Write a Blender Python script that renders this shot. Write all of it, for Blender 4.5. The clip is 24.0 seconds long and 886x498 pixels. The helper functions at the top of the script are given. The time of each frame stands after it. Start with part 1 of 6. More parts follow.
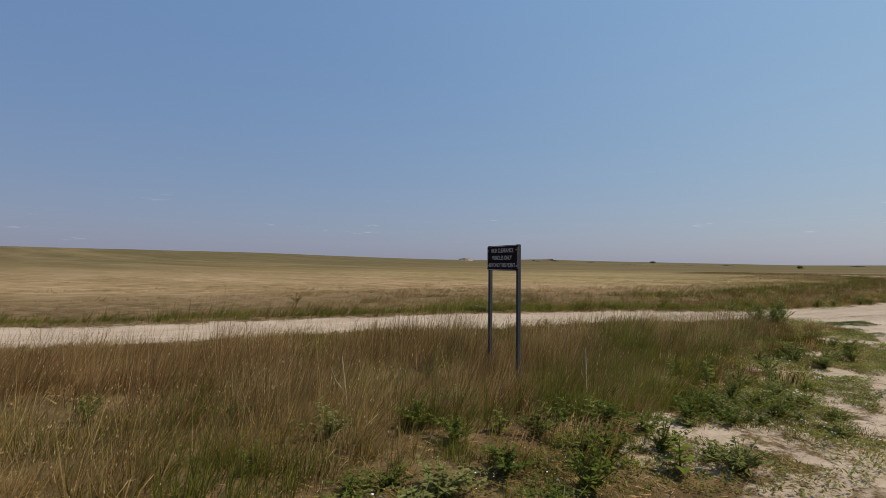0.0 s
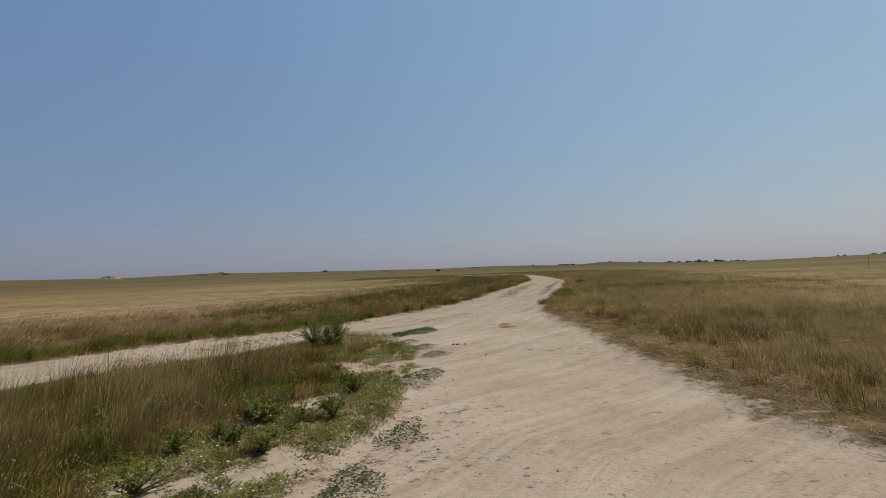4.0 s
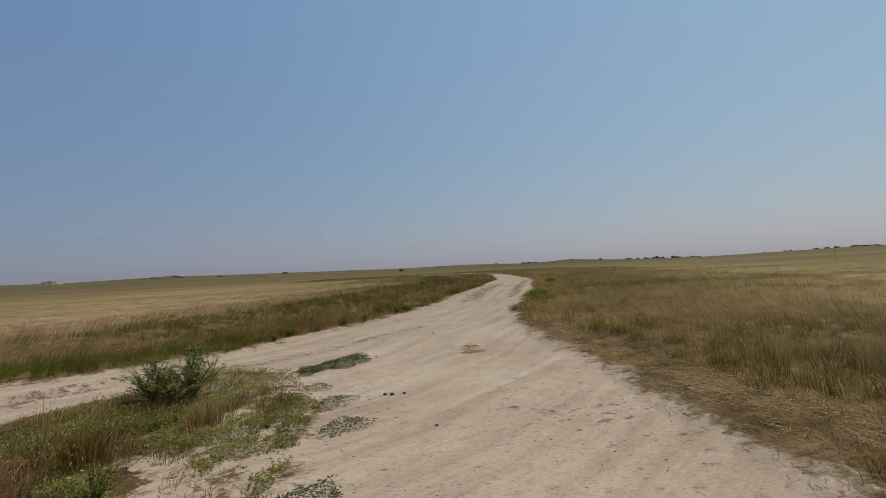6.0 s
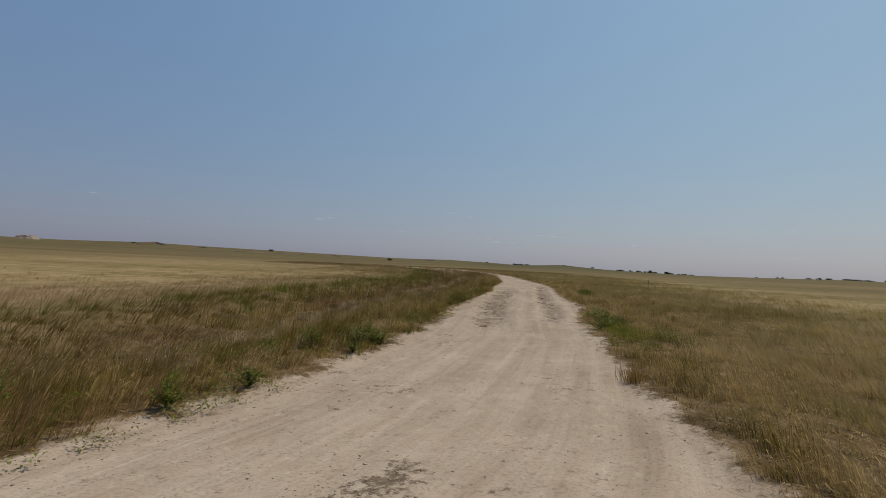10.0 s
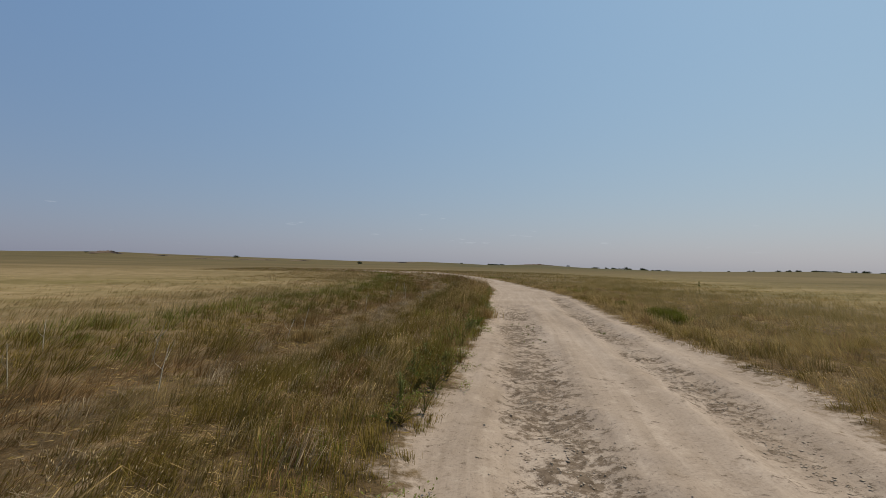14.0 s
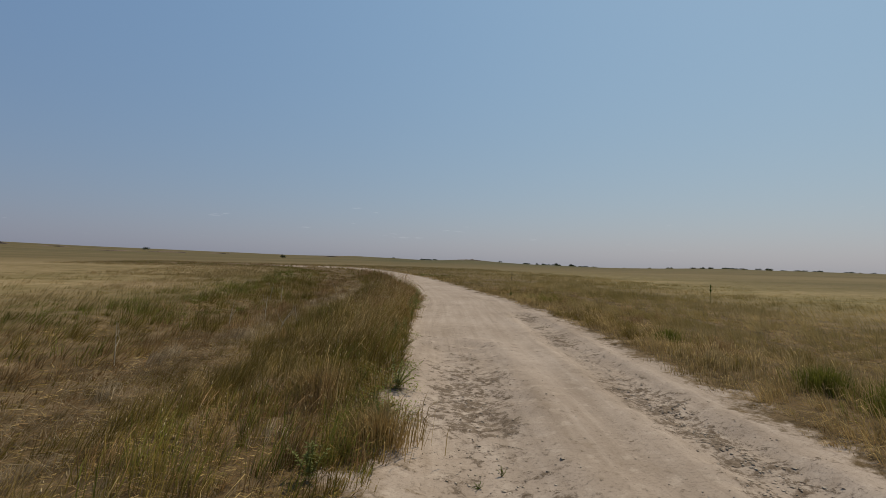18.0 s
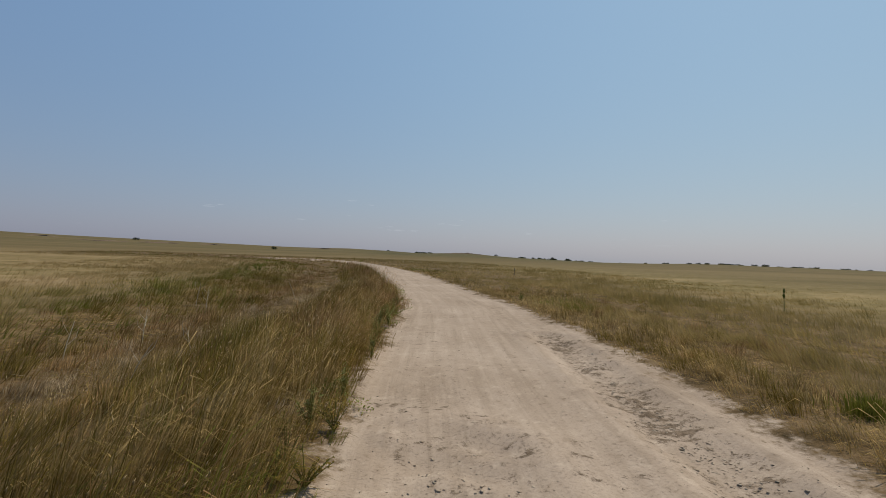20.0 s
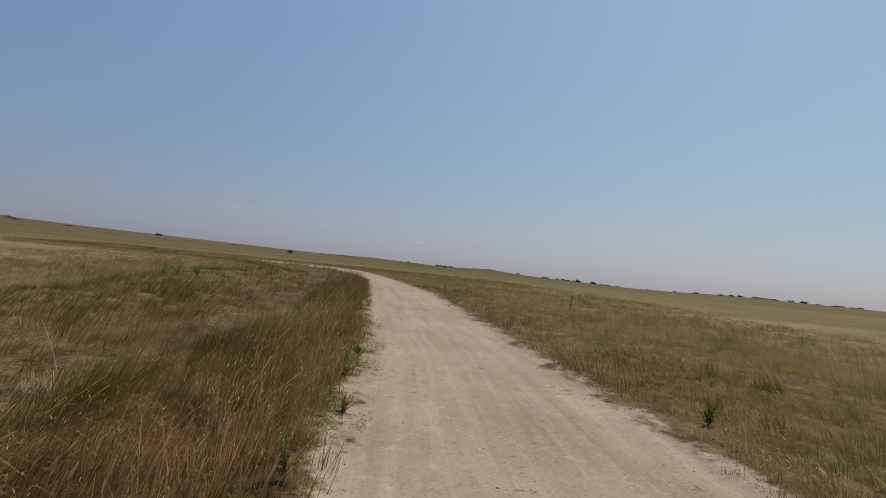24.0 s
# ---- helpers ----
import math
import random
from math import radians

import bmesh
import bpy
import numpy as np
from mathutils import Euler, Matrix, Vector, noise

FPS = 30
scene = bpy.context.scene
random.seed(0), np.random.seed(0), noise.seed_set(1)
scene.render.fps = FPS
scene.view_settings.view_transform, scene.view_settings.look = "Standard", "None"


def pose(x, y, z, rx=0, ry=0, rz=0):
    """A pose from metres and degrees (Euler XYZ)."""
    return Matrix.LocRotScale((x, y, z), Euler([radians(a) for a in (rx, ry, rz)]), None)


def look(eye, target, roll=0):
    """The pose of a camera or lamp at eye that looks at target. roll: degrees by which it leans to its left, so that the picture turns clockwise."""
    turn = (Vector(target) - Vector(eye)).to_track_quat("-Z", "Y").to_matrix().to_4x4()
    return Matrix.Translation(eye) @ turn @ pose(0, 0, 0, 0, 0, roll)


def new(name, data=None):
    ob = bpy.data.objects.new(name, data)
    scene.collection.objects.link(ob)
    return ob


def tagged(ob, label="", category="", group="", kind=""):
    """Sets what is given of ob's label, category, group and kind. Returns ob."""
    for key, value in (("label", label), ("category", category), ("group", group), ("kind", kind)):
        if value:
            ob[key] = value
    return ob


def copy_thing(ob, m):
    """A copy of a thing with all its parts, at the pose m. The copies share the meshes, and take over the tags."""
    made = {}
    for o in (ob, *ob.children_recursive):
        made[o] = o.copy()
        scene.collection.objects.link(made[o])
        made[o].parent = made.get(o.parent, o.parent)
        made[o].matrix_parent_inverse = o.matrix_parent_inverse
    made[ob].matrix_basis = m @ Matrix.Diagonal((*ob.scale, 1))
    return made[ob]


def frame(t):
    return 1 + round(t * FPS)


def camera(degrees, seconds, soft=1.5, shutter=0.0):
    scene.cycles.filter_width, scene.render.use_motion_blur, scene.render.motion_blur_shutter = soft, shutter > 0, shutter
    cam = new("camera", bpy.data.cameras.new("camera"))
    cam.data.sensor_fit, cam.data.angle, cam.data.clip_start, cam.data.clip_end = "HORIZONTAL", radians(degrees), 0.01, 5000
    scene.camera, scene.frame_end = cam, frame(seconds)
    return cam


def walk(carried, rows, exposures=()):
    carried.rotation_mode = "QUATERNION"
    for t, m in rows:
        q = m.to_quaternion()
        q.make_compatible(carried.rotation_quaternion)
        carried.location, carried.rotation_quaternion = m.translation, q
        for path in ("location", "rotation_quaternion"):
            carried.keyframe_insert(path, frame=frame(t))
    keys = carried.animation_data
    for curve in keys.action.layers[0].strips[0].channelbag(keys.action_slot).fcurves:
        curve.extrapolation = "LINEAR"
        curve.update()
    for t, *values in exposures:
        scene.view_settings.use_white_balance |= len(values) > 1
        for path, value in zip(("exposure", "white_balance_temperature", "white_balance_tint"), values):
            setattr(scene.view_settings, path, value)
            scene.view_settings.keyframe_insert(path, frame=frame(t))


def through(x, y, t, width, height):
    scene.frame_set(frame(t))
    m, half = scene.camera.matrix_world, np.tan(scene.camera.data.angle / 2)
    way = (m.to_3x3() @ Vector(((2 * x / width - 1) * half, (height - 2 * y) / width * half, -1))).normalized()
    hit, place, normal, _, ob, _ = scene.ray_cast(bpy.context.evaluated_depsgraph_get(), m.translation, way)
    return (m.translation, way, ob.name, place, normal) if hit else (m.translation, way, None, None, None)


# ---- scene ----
# ---- camera and its way, metres and degrees ----
cam = camera(83.52, 24.0, 0.75)
EXPO = [(0.0, 0.10), (1.5, 0.10), (3.0, -0.10), (6.0, -0.18), (9.0, -0.25), (14.0, -0.08), (15.5, -0.14), (16.5, -0.24), (17.5, -0.24), (19.5, -0.06), (20.0, -0.06), (23.0, -0.10), (24.0, -0.10)]
PATH = [
    (0.0, pose(0.000, -0.000, 1.705, 91.83, -0.49, 0.10)),
    (0.5, pose(0.354, 0.174, 1.702, 91.48, -0.95, 0.82)),
    (1.0, pose(0.795, 0.389, 1.701, 91.72, -0.77, -0.67)),
    (1.5, pose(1.307, 0.678, 1.700, 91.65, -1.37, -1.95)),
    (2.0, pose(1.943, 1.082, 1.696, 91.88, -2.20, -10.94)),
    (2.5, pose(2.680, 1.566, 1.697, 91.84, -1.92, -24.97)),
    (3.0, pose(3.447, 2.096, 1.693, 91.45, 0.33, -33.38)),
    (3.5, pose(4.165, 2.672, 1.705, 92.17, 1.96, -34.57)),
    (5.5, pose(7.182, 5.655, 1.703, 92.46, 2.53, -40.54)),
    (6.0, pose(7.955, 6.598, 1.700, 92.23, 3.18, -39.97)),
    (6.5, pose(8.768, 7.556, 1.711, 91.97, 2.79, -40.00)),
    (7.0, pose(9.475, 8.532, 1.704, 92.07, 2.63, -40.31)),
    (7.5, pose(10.193, 9.497, 1.705, 91.58, 1.76, -42.70)),
    (8.0, pose(10.804, 10.464, 1.697, 92.10, -0.36, -44.20)),
    (8.5, pose(11.427, 11.508, 1.696, 92.39, -2.25, -44.87)),
    (9.0, pose(12.220, 12.679, 1.692, 92.55, -2.54, -42.70)),
    (9.5, pose(13.279, 13.928, 1.701, 92.04, -2.96, -40.09)),
    (10.0, pose(14.442, 15.220, 1.697, 91.52, -2.44, -41.22)),
    (10.5, pose(15.657, 16.550, 1.700, 90.73, -1.32, -40.29)),
    (12.5, pose(20.102, 21.683, 1.699, 91.26, -0.42, -46.27)),
    (13.0, pose(21.401, 23.002, 1.697, 91.66, -0.25, -45.38)),
    (13.5, pose(22.731, 24.242, 1.699, 91.68, -0.78, -44.10)),
    (14.0, pose(24.050, 25.426, 1.702, 91.81, -0.96, -44.22)),
    (14.5, pose(25.303, 26.514, 1.706, 92.04, -1.06, -45.38)),
    (15.0, pose(26.490, 27.570, 1.701, 92.79, -1.50, -46.79)),
    (15.5, pose(27.611, 28.561, 1.699, 93.70, -1.71, -47.02)),
    (16.0, pose(28.688, 29.439, 1.701, 94.55, -1.80, -48.24)),
    (16.5, pose(29.714, 30.243, 1.700, 95.58, -1.46, -50.01)),
    (17.0, pose(30.701, 31.039, 1.696, 96.10, -2.21, -51.11)),
    (17.5, pose(31.662, 31.779, 1.693, 92.91, -1.66, -51.61)),
    (19.5, pose(36.158, 34.987, 1.703, 90.24, -1.29, -52.22)),
    (20.0, pose(37.234, 35.839, 1.703, 90.61, -1.94, -52.50)),
    (20.5, pose(38.300, 36.715, 1.703, 91.43, -2.66, -51.48)),
    (21.0, pose(39.418, 37.554, 1.705, 91.53, -2.88, -51.47)),
    (21.5, pose(40.558, 38.441, 1.701, 92.00, -2.75, -51.89)),
    (22.0, pose(41.772, 39.348, 1.702, 92.75, -2.72, -52.75)),
    (22.5, pose(43.019, 40.346, 1.698, 93.35, -2.60, -53.96)),
    (23.0, pose(44.305, 41.389, 1.696, 92.97, -2.87, -54.20)),
    (23.5, pose(45.540, 42.442, 1.695, 92.14, -4.05, -53.27)),
    (24.0, pose(46.689, 43.406, 1.694, 92.09, -5.51, -50.11)),
]
walk(cam, PATH, EXPO)

# ---- light ----
SUN_YAW, SUN_ELEV = -96.0, 58.0   # compass turn from +y (anticlockwise) and height of the sun, degrees
world = bpy.data.worlds.new("sky")
scene.world = world
world.use_nodes = True
wt = world.node_tree
sky = wt.nodes.new("ShaderNodeTexSky")
sky.sky_type, sky.sun_disc = "NISHITA", False
sky.sun_elevation, sky.sun_rotation = radians(SUN_ELEV), radians(-SUN_YAW)
sky.altitude, sky.air_density, sky.dust_density, sky.ozone_density = 1000, 2.0, 1.0, 3.0
# summer haze evens out the sky, the blue most of all, and glows towards the sun
sun_way = Vector((-math.sin(radians(SUN_YAW)) * math.cos(radians(SUN_ELEV)), math.cos(radians(SUN_YAW)) * math.cos(radians(SUN_ELEV)), math.sin(radians(SUN_ELEV))))
apart, haze = wt.nodes.new("ShaderNodeSeparateColor"), wt.nodes.new("ShaderNodeCombineColor")
wt.links.new(sky.outputs[0], apart.inputs[0])
aim, nearness = wt.nodes.new("ShaderNodeTexCoord"), wt.nodes.new("ShaderNodeVectorMath")
nearness.operation = "DOT_PRODUCT"
wt.links.new(aim.outputs["Generated"], nearness.inputs[0])
nearness.inputs[1].default_value = sun_way


def sky_math(op, a, b):
    n = wt.nodes.new("ShaderNodeMath")
    n.operation = op
    for socket, v in zip(n.inputs, (a, b)):
        if isinstance(v, bpy.types.NodeSocket):
            wt.links.new(v, socket)
        else:
            socket.default_value = v
    return n.outputs[0]


for k, (power, gain, glow) in enumerate(((0.61, 0.742, 0.80), (0.48, 1.10, 0.77), (0.31, 1.99, 0.47))):
    even = sky_math("MULTIPLY", sky_math("POWER", apart.outputs[k], power), gain)
    toward = sky_math("POWER", 2.0, sky_math("MULTIPLY", sky_math("SUBTRACT", nearness.outputs["Value"], 0.35), glow))
    wt.links.new(sky_math("MULTIPLY", even, toward), haze.inputs[k])
# small torn cloudlets low in the haze
lie, wisp = wt.nodes.new("ShaderNodeMapping"), wt.nodes.new("ShaderNodeTexNoise")
lie.inputs["Scale"].default_value = (11, 11, 75)
wt.links.new(aim.outputs["Generated"], lie.inputs[0])
wt.links.new(lie.outputs[0], wisp.inputs["Vector"])
wisp.inputs["Scale"].default_value, wisp.inputs["Detail"].default_value, wisp.inputs["Roughness"].default_value = 1.0, 5.0, 0.62
split = wt.nodes.new("ShaderNodeSeparateXYZ")
wt.links.new(aim.outputs["Generated"], split.inputs[0])
band = sky_math("SUBTRACT", 1.0, sky_math("MULTIPLY", sky_math("ABSOLUTE", sky_math("SUBTRACT", split.outputs[2], 0.075), 0.0), 18.0))
cloud = sky_math("MULTIPLY", sky_math("MAXIMUM", band, 0.0), sky_math("MINIMUM", sky_math("MULTIPLY", sky_math("MAXIMUM", sky_math("SUBTRACT", wisp.outputs["Fac"], 0.665), 0.0), 6.0), 0.35))
veil = wt.nodes.new("ShaderNodeMix")
veil.data_type = "RGBA"
wt.links.new(cloud, veil.inputs[0])
wt.links.new(haze.outputs[0], veil.inputs[6])
veil.inputs[7].default_value = (4.6, 4.9, 5.2, 1)
wt.links.new(veil.outputs[2], wt.nodes["Background"].inputs[0])
wt.nodes["Background"].inputs[1].default_value = 0.15
sun_lamp = bpy.data.lights.new("sun", "SUN")
sun_lamp.energy, sun_lamp.angle, sun_lamp.color = 3.7, radians(0.6), (1.0, 0.92, 0.77)
sun = new("sun", sun_lamp)
sun.matrix_world = look(sun_way * 50, (0, 0, 0))


# ---- materials ----
class Mat:
    """A node material with short ways to add nodes."""

    def __init__(self, name):
        self.m = bpy.data.materials.new(name)
        self.m.use_nodes = True
        self.t = self.m.node_tree
        self.bsdf = self.t.nodes["Principled BSDF"]
        self.out = self.t.nodes["Material Output"]

    def put(self, socket, value):
        if isinstance(value, bpy.types.NodeSocket):
            self.t.links.new(value, socket)
        elif value is not None:
            socket.default_value = (*value, 1) if isinstance(value, tuple) and len(value) == 3 and socket.type == "RGBA" else value

    def node(self, kind, **inputs):
        n = self.t.nodes.new(kind)
        for k, v in inputs.items():
            self.put(n.inputs[k.replace("_", " ")], v)
        return n

    def math(self, op, a, b=0.0, clamp=False):
        n = self.t.nodes.new("ShaderNodeMath")
        n.operation, n.use_clamp = op, clamp
        self.put(n.inputs[0], a), self.put(n.inputs[1], b)
        return n.outputs[0]

    def mix(self, f, a, b):
        n = self.t.nodes.new("ShaderNodeMix")
        n.data_type = "RGBA"
        self.put(n.inputs[0], f), self.put(n.inputs[6], a), self.put(n.inputs[7], b)
        return n.outputs[2]

    def tint(self, a, b):
        n = self.t.nodes.new("ShaderNodeMix")
        n.data_type, n.blend_type = "RGBA", "MULTIPLY"
        n.inputs[0].default_value = 1.0
        self.put(n.inputs[6], a), self.put(n.inputs[7], b)
        return n.outputs[2]

    def ramp(self, f, *stops):
        n = self.t.nodes.new("ShaderNodeValToRGB")
        e = n.color_ramp.elements
        while len(e) < len(stops):
            e.new(0.5)
        for el, (p, c) in zip(e, stops):
            el.position = p
            el.color = (*c, 1) if isinstance(c, tuple) else (c, c, c, 1)
        self.put(n.inputs[0], f)
        return n.outputs[0]

    def step(self, v, lo, hi):
        n = self.t.nodes.new("ShaderNodeMapRange")
        n.interpolation_type = "SMOOTHSTEP"
        self.put(n.inputs[0], v)
        n.inputs[1].default_value, n.inputs[2].default_value = lo, hi
        return n.outputs[0]

    def where(self):
        return self.t.nodes.new("ShaderNodeTexCoord").outputs["Object"]

    def noise(self, scale, detail=4.0, rough=0.55, stretch=None, at=None):
        v = at or self.where()
        if stretch:
            mp = self.t.nodes.new("ShaderNodeMapping")
            self.put(mp.inputs[0], v)
            mp.vector_type = "TEXTURE"
            mp.inputs["Rotation"].default_value, mp.inputs["Scale"].default_value = (0, 0, stretch[3]), stretch[:3]
            v = mp.outputs[0]
        n = self.node("ShaderNodeTexNoise", Scale=scale, Detail=detail, Roughness=rough)
        self.put(n.inputs["Vector"], v)
        return n.outputs["Fac"]

    def attr(self, name):
        n = self.t.nodes.new("ShaderNodeAttribute")
        n.attribute_name = name
        return n.outputs["Fac"]

    def island(self):
        return self.t.nodes.new("ShaderNodeNewGeometry").outputs["Random Per Island"]

    def each(self):
        return self.t.nodes.new("ShaderNodeObjectInfo").outputs["Random"]

    def bump(self, height, strength=0.4, distance=0.02):
        n = self.node("ShaderNodeBump", Strength=strength, Distance=distance, Height=height)
        self.put(self.bsdf.inputs["Normal"], n.outputs[0])

    def set(self, color=None, rough=None, metal=None, **more):
        for k, v in (("Base Color", color), ("Roughness", rough), ("Metallic", metal)):
            self.put(self.bsdf.inputs[k], v)
        for k, v in more.items():
            self.put(self.bsdf.inputs[k.replace("_", " ")], v)
        return self.m


def plain(name, color, rough=0.6, metal=0.0, vary=0.15, scale=8.0, bump=0.15, **more):
    """A surface with mottling at two scales and fine relief."""
    m = Mat(name)
    n = m.mix(0.5, m.noise(scale, 5), m.noise(scale * 7, 3))
    lo, hi = tuple(c * (1 - vary) for c in color), tuple(min(1, c * (1 + vary)) for c in color)
    m.bump(m.noise(scale * 12, 4), bump, 0.004)
    return m.set(m.ramp(n, (0.3, lo), (0.7, hi)), rough, metal, **more)


def blade_material(name, low, high, patch_low, patch_high, through=0.27):
    """Thin leaves: every blade its own tone, drifting from patch to patch, with some light passing through."""
    m = Mat(name)
    one = m.mix(m.island(), tuple(c * 0.7 for c in low), tuple(c * 1.2 for c in high))
    along = (1.0, 3.0, 1, -0.785)
    drift = m.mix(m.step(m.mix(0.5, m.noise(0.8, 6, 0.62, along), m.noise(3.2, 4, 0.6, along)), 0.40, 0.60), tuple(c * 0.85 for c in patch_low), patch_high)
    col = m.mix(0.6, one, drift)
    m.set(col, 0.8, 0.0, Specular_IOR_Level=0.06)
    tr = m.node("ShaderNodeBsdfTranslucent", Color=col)
    mx = m.node("ShaderNodeMixShader", Fac=through)
    m.put(mx.inputs[1], m.bsdf.outputs[0]), m.put(mx.inputs[2], tr.outputs[0])
    m.put(m.out.inputs[0], mx.outputs[0])
    return m.m


GRASS = {
    "straw": blade_material("straw_blade", (0.235, 0.152, 0.052), (0.55, 0.382, 0.155), (0.235, 0.152, 0.050), (0.51, 0.350, 0.140)),
    "olive": blade_material("olive_blade", (0.118, 0.082, 0.015), (0.275, 0.190, 0.044), (0.112, 0.077, 0.014), (0.255, 0.175, 0.040)),
    "green": blade_material("green_blade", (0.096, 0.100, 0.014), (0.245, 0.232, 0.041), (0.096, 0.100, 0.015), (0.22, 0.208, 0.038), 0.38),
    "rust": blade_material("rust_blade", (0.165, 0.088, 0.026), (0.40, 0.248, 0.104), (0.155, 0.084, 0.028), (0.355, 0.212, 0.088)),
}
GRASS["pale"] = blade_material("bleached_straw", (0.240, 0.168, 0.088), (0.51, 0.390, 0.235), (0.240, 0.168, 0.088), (0.47, 0.352, 0.205))
LEAF = blade_material("weed_leaf", (0.105, 0.132, 0.016), (0.245, 0.275, 0.050), (0.105, 0.132, 0.018), (0.22, 0.245, 0.045), 0.5)
LEAF_GREY = blade_material("grey_green_leaf", (0.175, 0.182, 0.054), (0.36, 0.365, 0.130), (0.175, 0.182, 0.054), (0.325, 0.328, 0.112), 0.5)
LEAF_DARK = blade_material("dark_leaf", (0.076, 0.100, 0.016), (0.185, 0.215, 0.042), (0.080, 0.103, 0.018), (0.17, 0.192, 0.040), 0.45)
LEAF_MAT = blade_material("creeping_leaf", (0.068, 0.088, 0.028), (0.168, 0.190, 0.072), (0.072, 0.092, 0.030), (0.150, 0.170, 0.064), 0.4)
LEAF_TREE = blade_material("tree_leaf", (0.022, 0.032, 0.012), (0.06, 0.07, 0.027), (0.025, 0.036, 0.014), (0.055, 0.065, 0.027), 0.2)
STALK = plain("dry_stalk_skin", (0.50, 0.41, 0.27), 0.8, 0, 0.25, 30)
STEM = plain("green_stem", (0.17, 0.165, 0.045), 0.85, 0, 0.25, 30, Specular_IOR_Level=0.06)
BARK = plain("bark", (0.07, 0.055, 0.04), 0.9, 0, 0.3, 3, 0.5)
PETAL = plain("white_petal", (0.78, 0.77, 0.70), 0.7, 0, 0.08, 40)
TWIG = plain("dead_twig", (0.13, 0.095, 0.06), 0.9, 0, 0.35, 20)
POST_WOOD = plain("weathered_post", (0.12, 0.095, 0.07), 0.9, 0, 0.35, 12, 0.5)


def field_colour(m, green):
    """The mean colour of open prairie: streaks combed by the wind, tufts, greener hollows."""
    comb = m.noise(0.05, 8, 0.66, (0.45, 1.6, 1, 0.78))
    tuft = m.noise(0.5, 7, 0.72, (1.0, 0.6, 1, 0.5))
    sweep = m.noise(0.011, 7, 0.66, (0.5, 1.6, 1, 0.78))
    field = m.ramp(m.mix(0.5, m.mix(0.5, comb, sweep), tuft), (0.39, (0.118, 0.086, 0.027)), (0.46, (0.198, 0.145, 0.066)), (0.52, (0.282, 0.206, 0.112)), (0.61, (0.372, 0.283, 0.172)))
    field = m.mix(m.math("MULTIPLY", m.step(sweep, 0.50, 0.60), 0.7), field, m.ramp(comb, (0.4, (0.085, 0.070, 0.018)), (0.6, (0.175, 0.132, 0.046))))
    field = m.mix(m.math("MULTIPLY", green, 0.7, True), field, m.ramp(tuft, (0.35, (0.085, 0.085, 0.014)), (0.7, (0.16, 0.145, 0.032))))
    field = m.mix(m.math("MULTIPLY", m.attr("olive"), 0.9), field, m.ramp(m.mix(0.5, comb, tuft), (0.40, (0.114, 0.095, 0.025)), (0.50, (0.187, 0.151, 0.057)), (0.60, (0.288, 0.230, 0.108))))
    # far tones are darkened to hold the shade of blades that thin out there
    plain_far = m.ramp(m.mix(0.6, sweep, m.noise(0.02, 6, 0.6, (0.4, 2.2, 1, 0.78))), (0.40, (0.088, 0.070, 0.024)), (0.50, (0.132, 0.101, 0.040)), (0.60, (0.195, 0.146, 0.068)))
    plain_far = m.mix(m.math("MULTIPLY", m.step(m.attr("olive"), 0.7, 0.95), 0.45), plain_far, (0.085, 0.070, 0.027))
    plain_far = m.mix(m.attr("lush"), plain_far, m.ramp(comb, (0.4, (0.050, 0.049, 0.018)), (0.62, (0.100, 0.086, 0.034))))
    field = m.mix(m.math("MULTIPLY", m.attr("remote"), 0.92), field, plain_far)
    return m.tint(field, (1.10, 1.0, 0.98)), tuft


def field_blade_material():
    """Grass of the open field in the colours of the ground that it covers, brightened to offset its own shading."""
    m = Mat("field_blade")
    col, _ = field_colour(m, m.attr("green"))
    n = m.node("ShaderNodeHueSaturation", Color=col, Value=m.math("ADD", m.math("MULTIPLY", m.island(), 0.5), 1.45))
    m.set(n.outputs[0], 0.8, 0.0, Specular_IOR_Level=0.06)
    tr = m.node("ShaderNodeBsdfTranslucent", Color=n.outputs[0])
    mx = m.node("ShaderNodeMixShader", Fac=0.5)
    m.put(mx.inputs[1], m.bsdf.outputs[0]), m.put(mx.inputs[2], tr.outputs[0])
    m.put(m.out.inputs[0], mx.outputs[0])
    return m.m


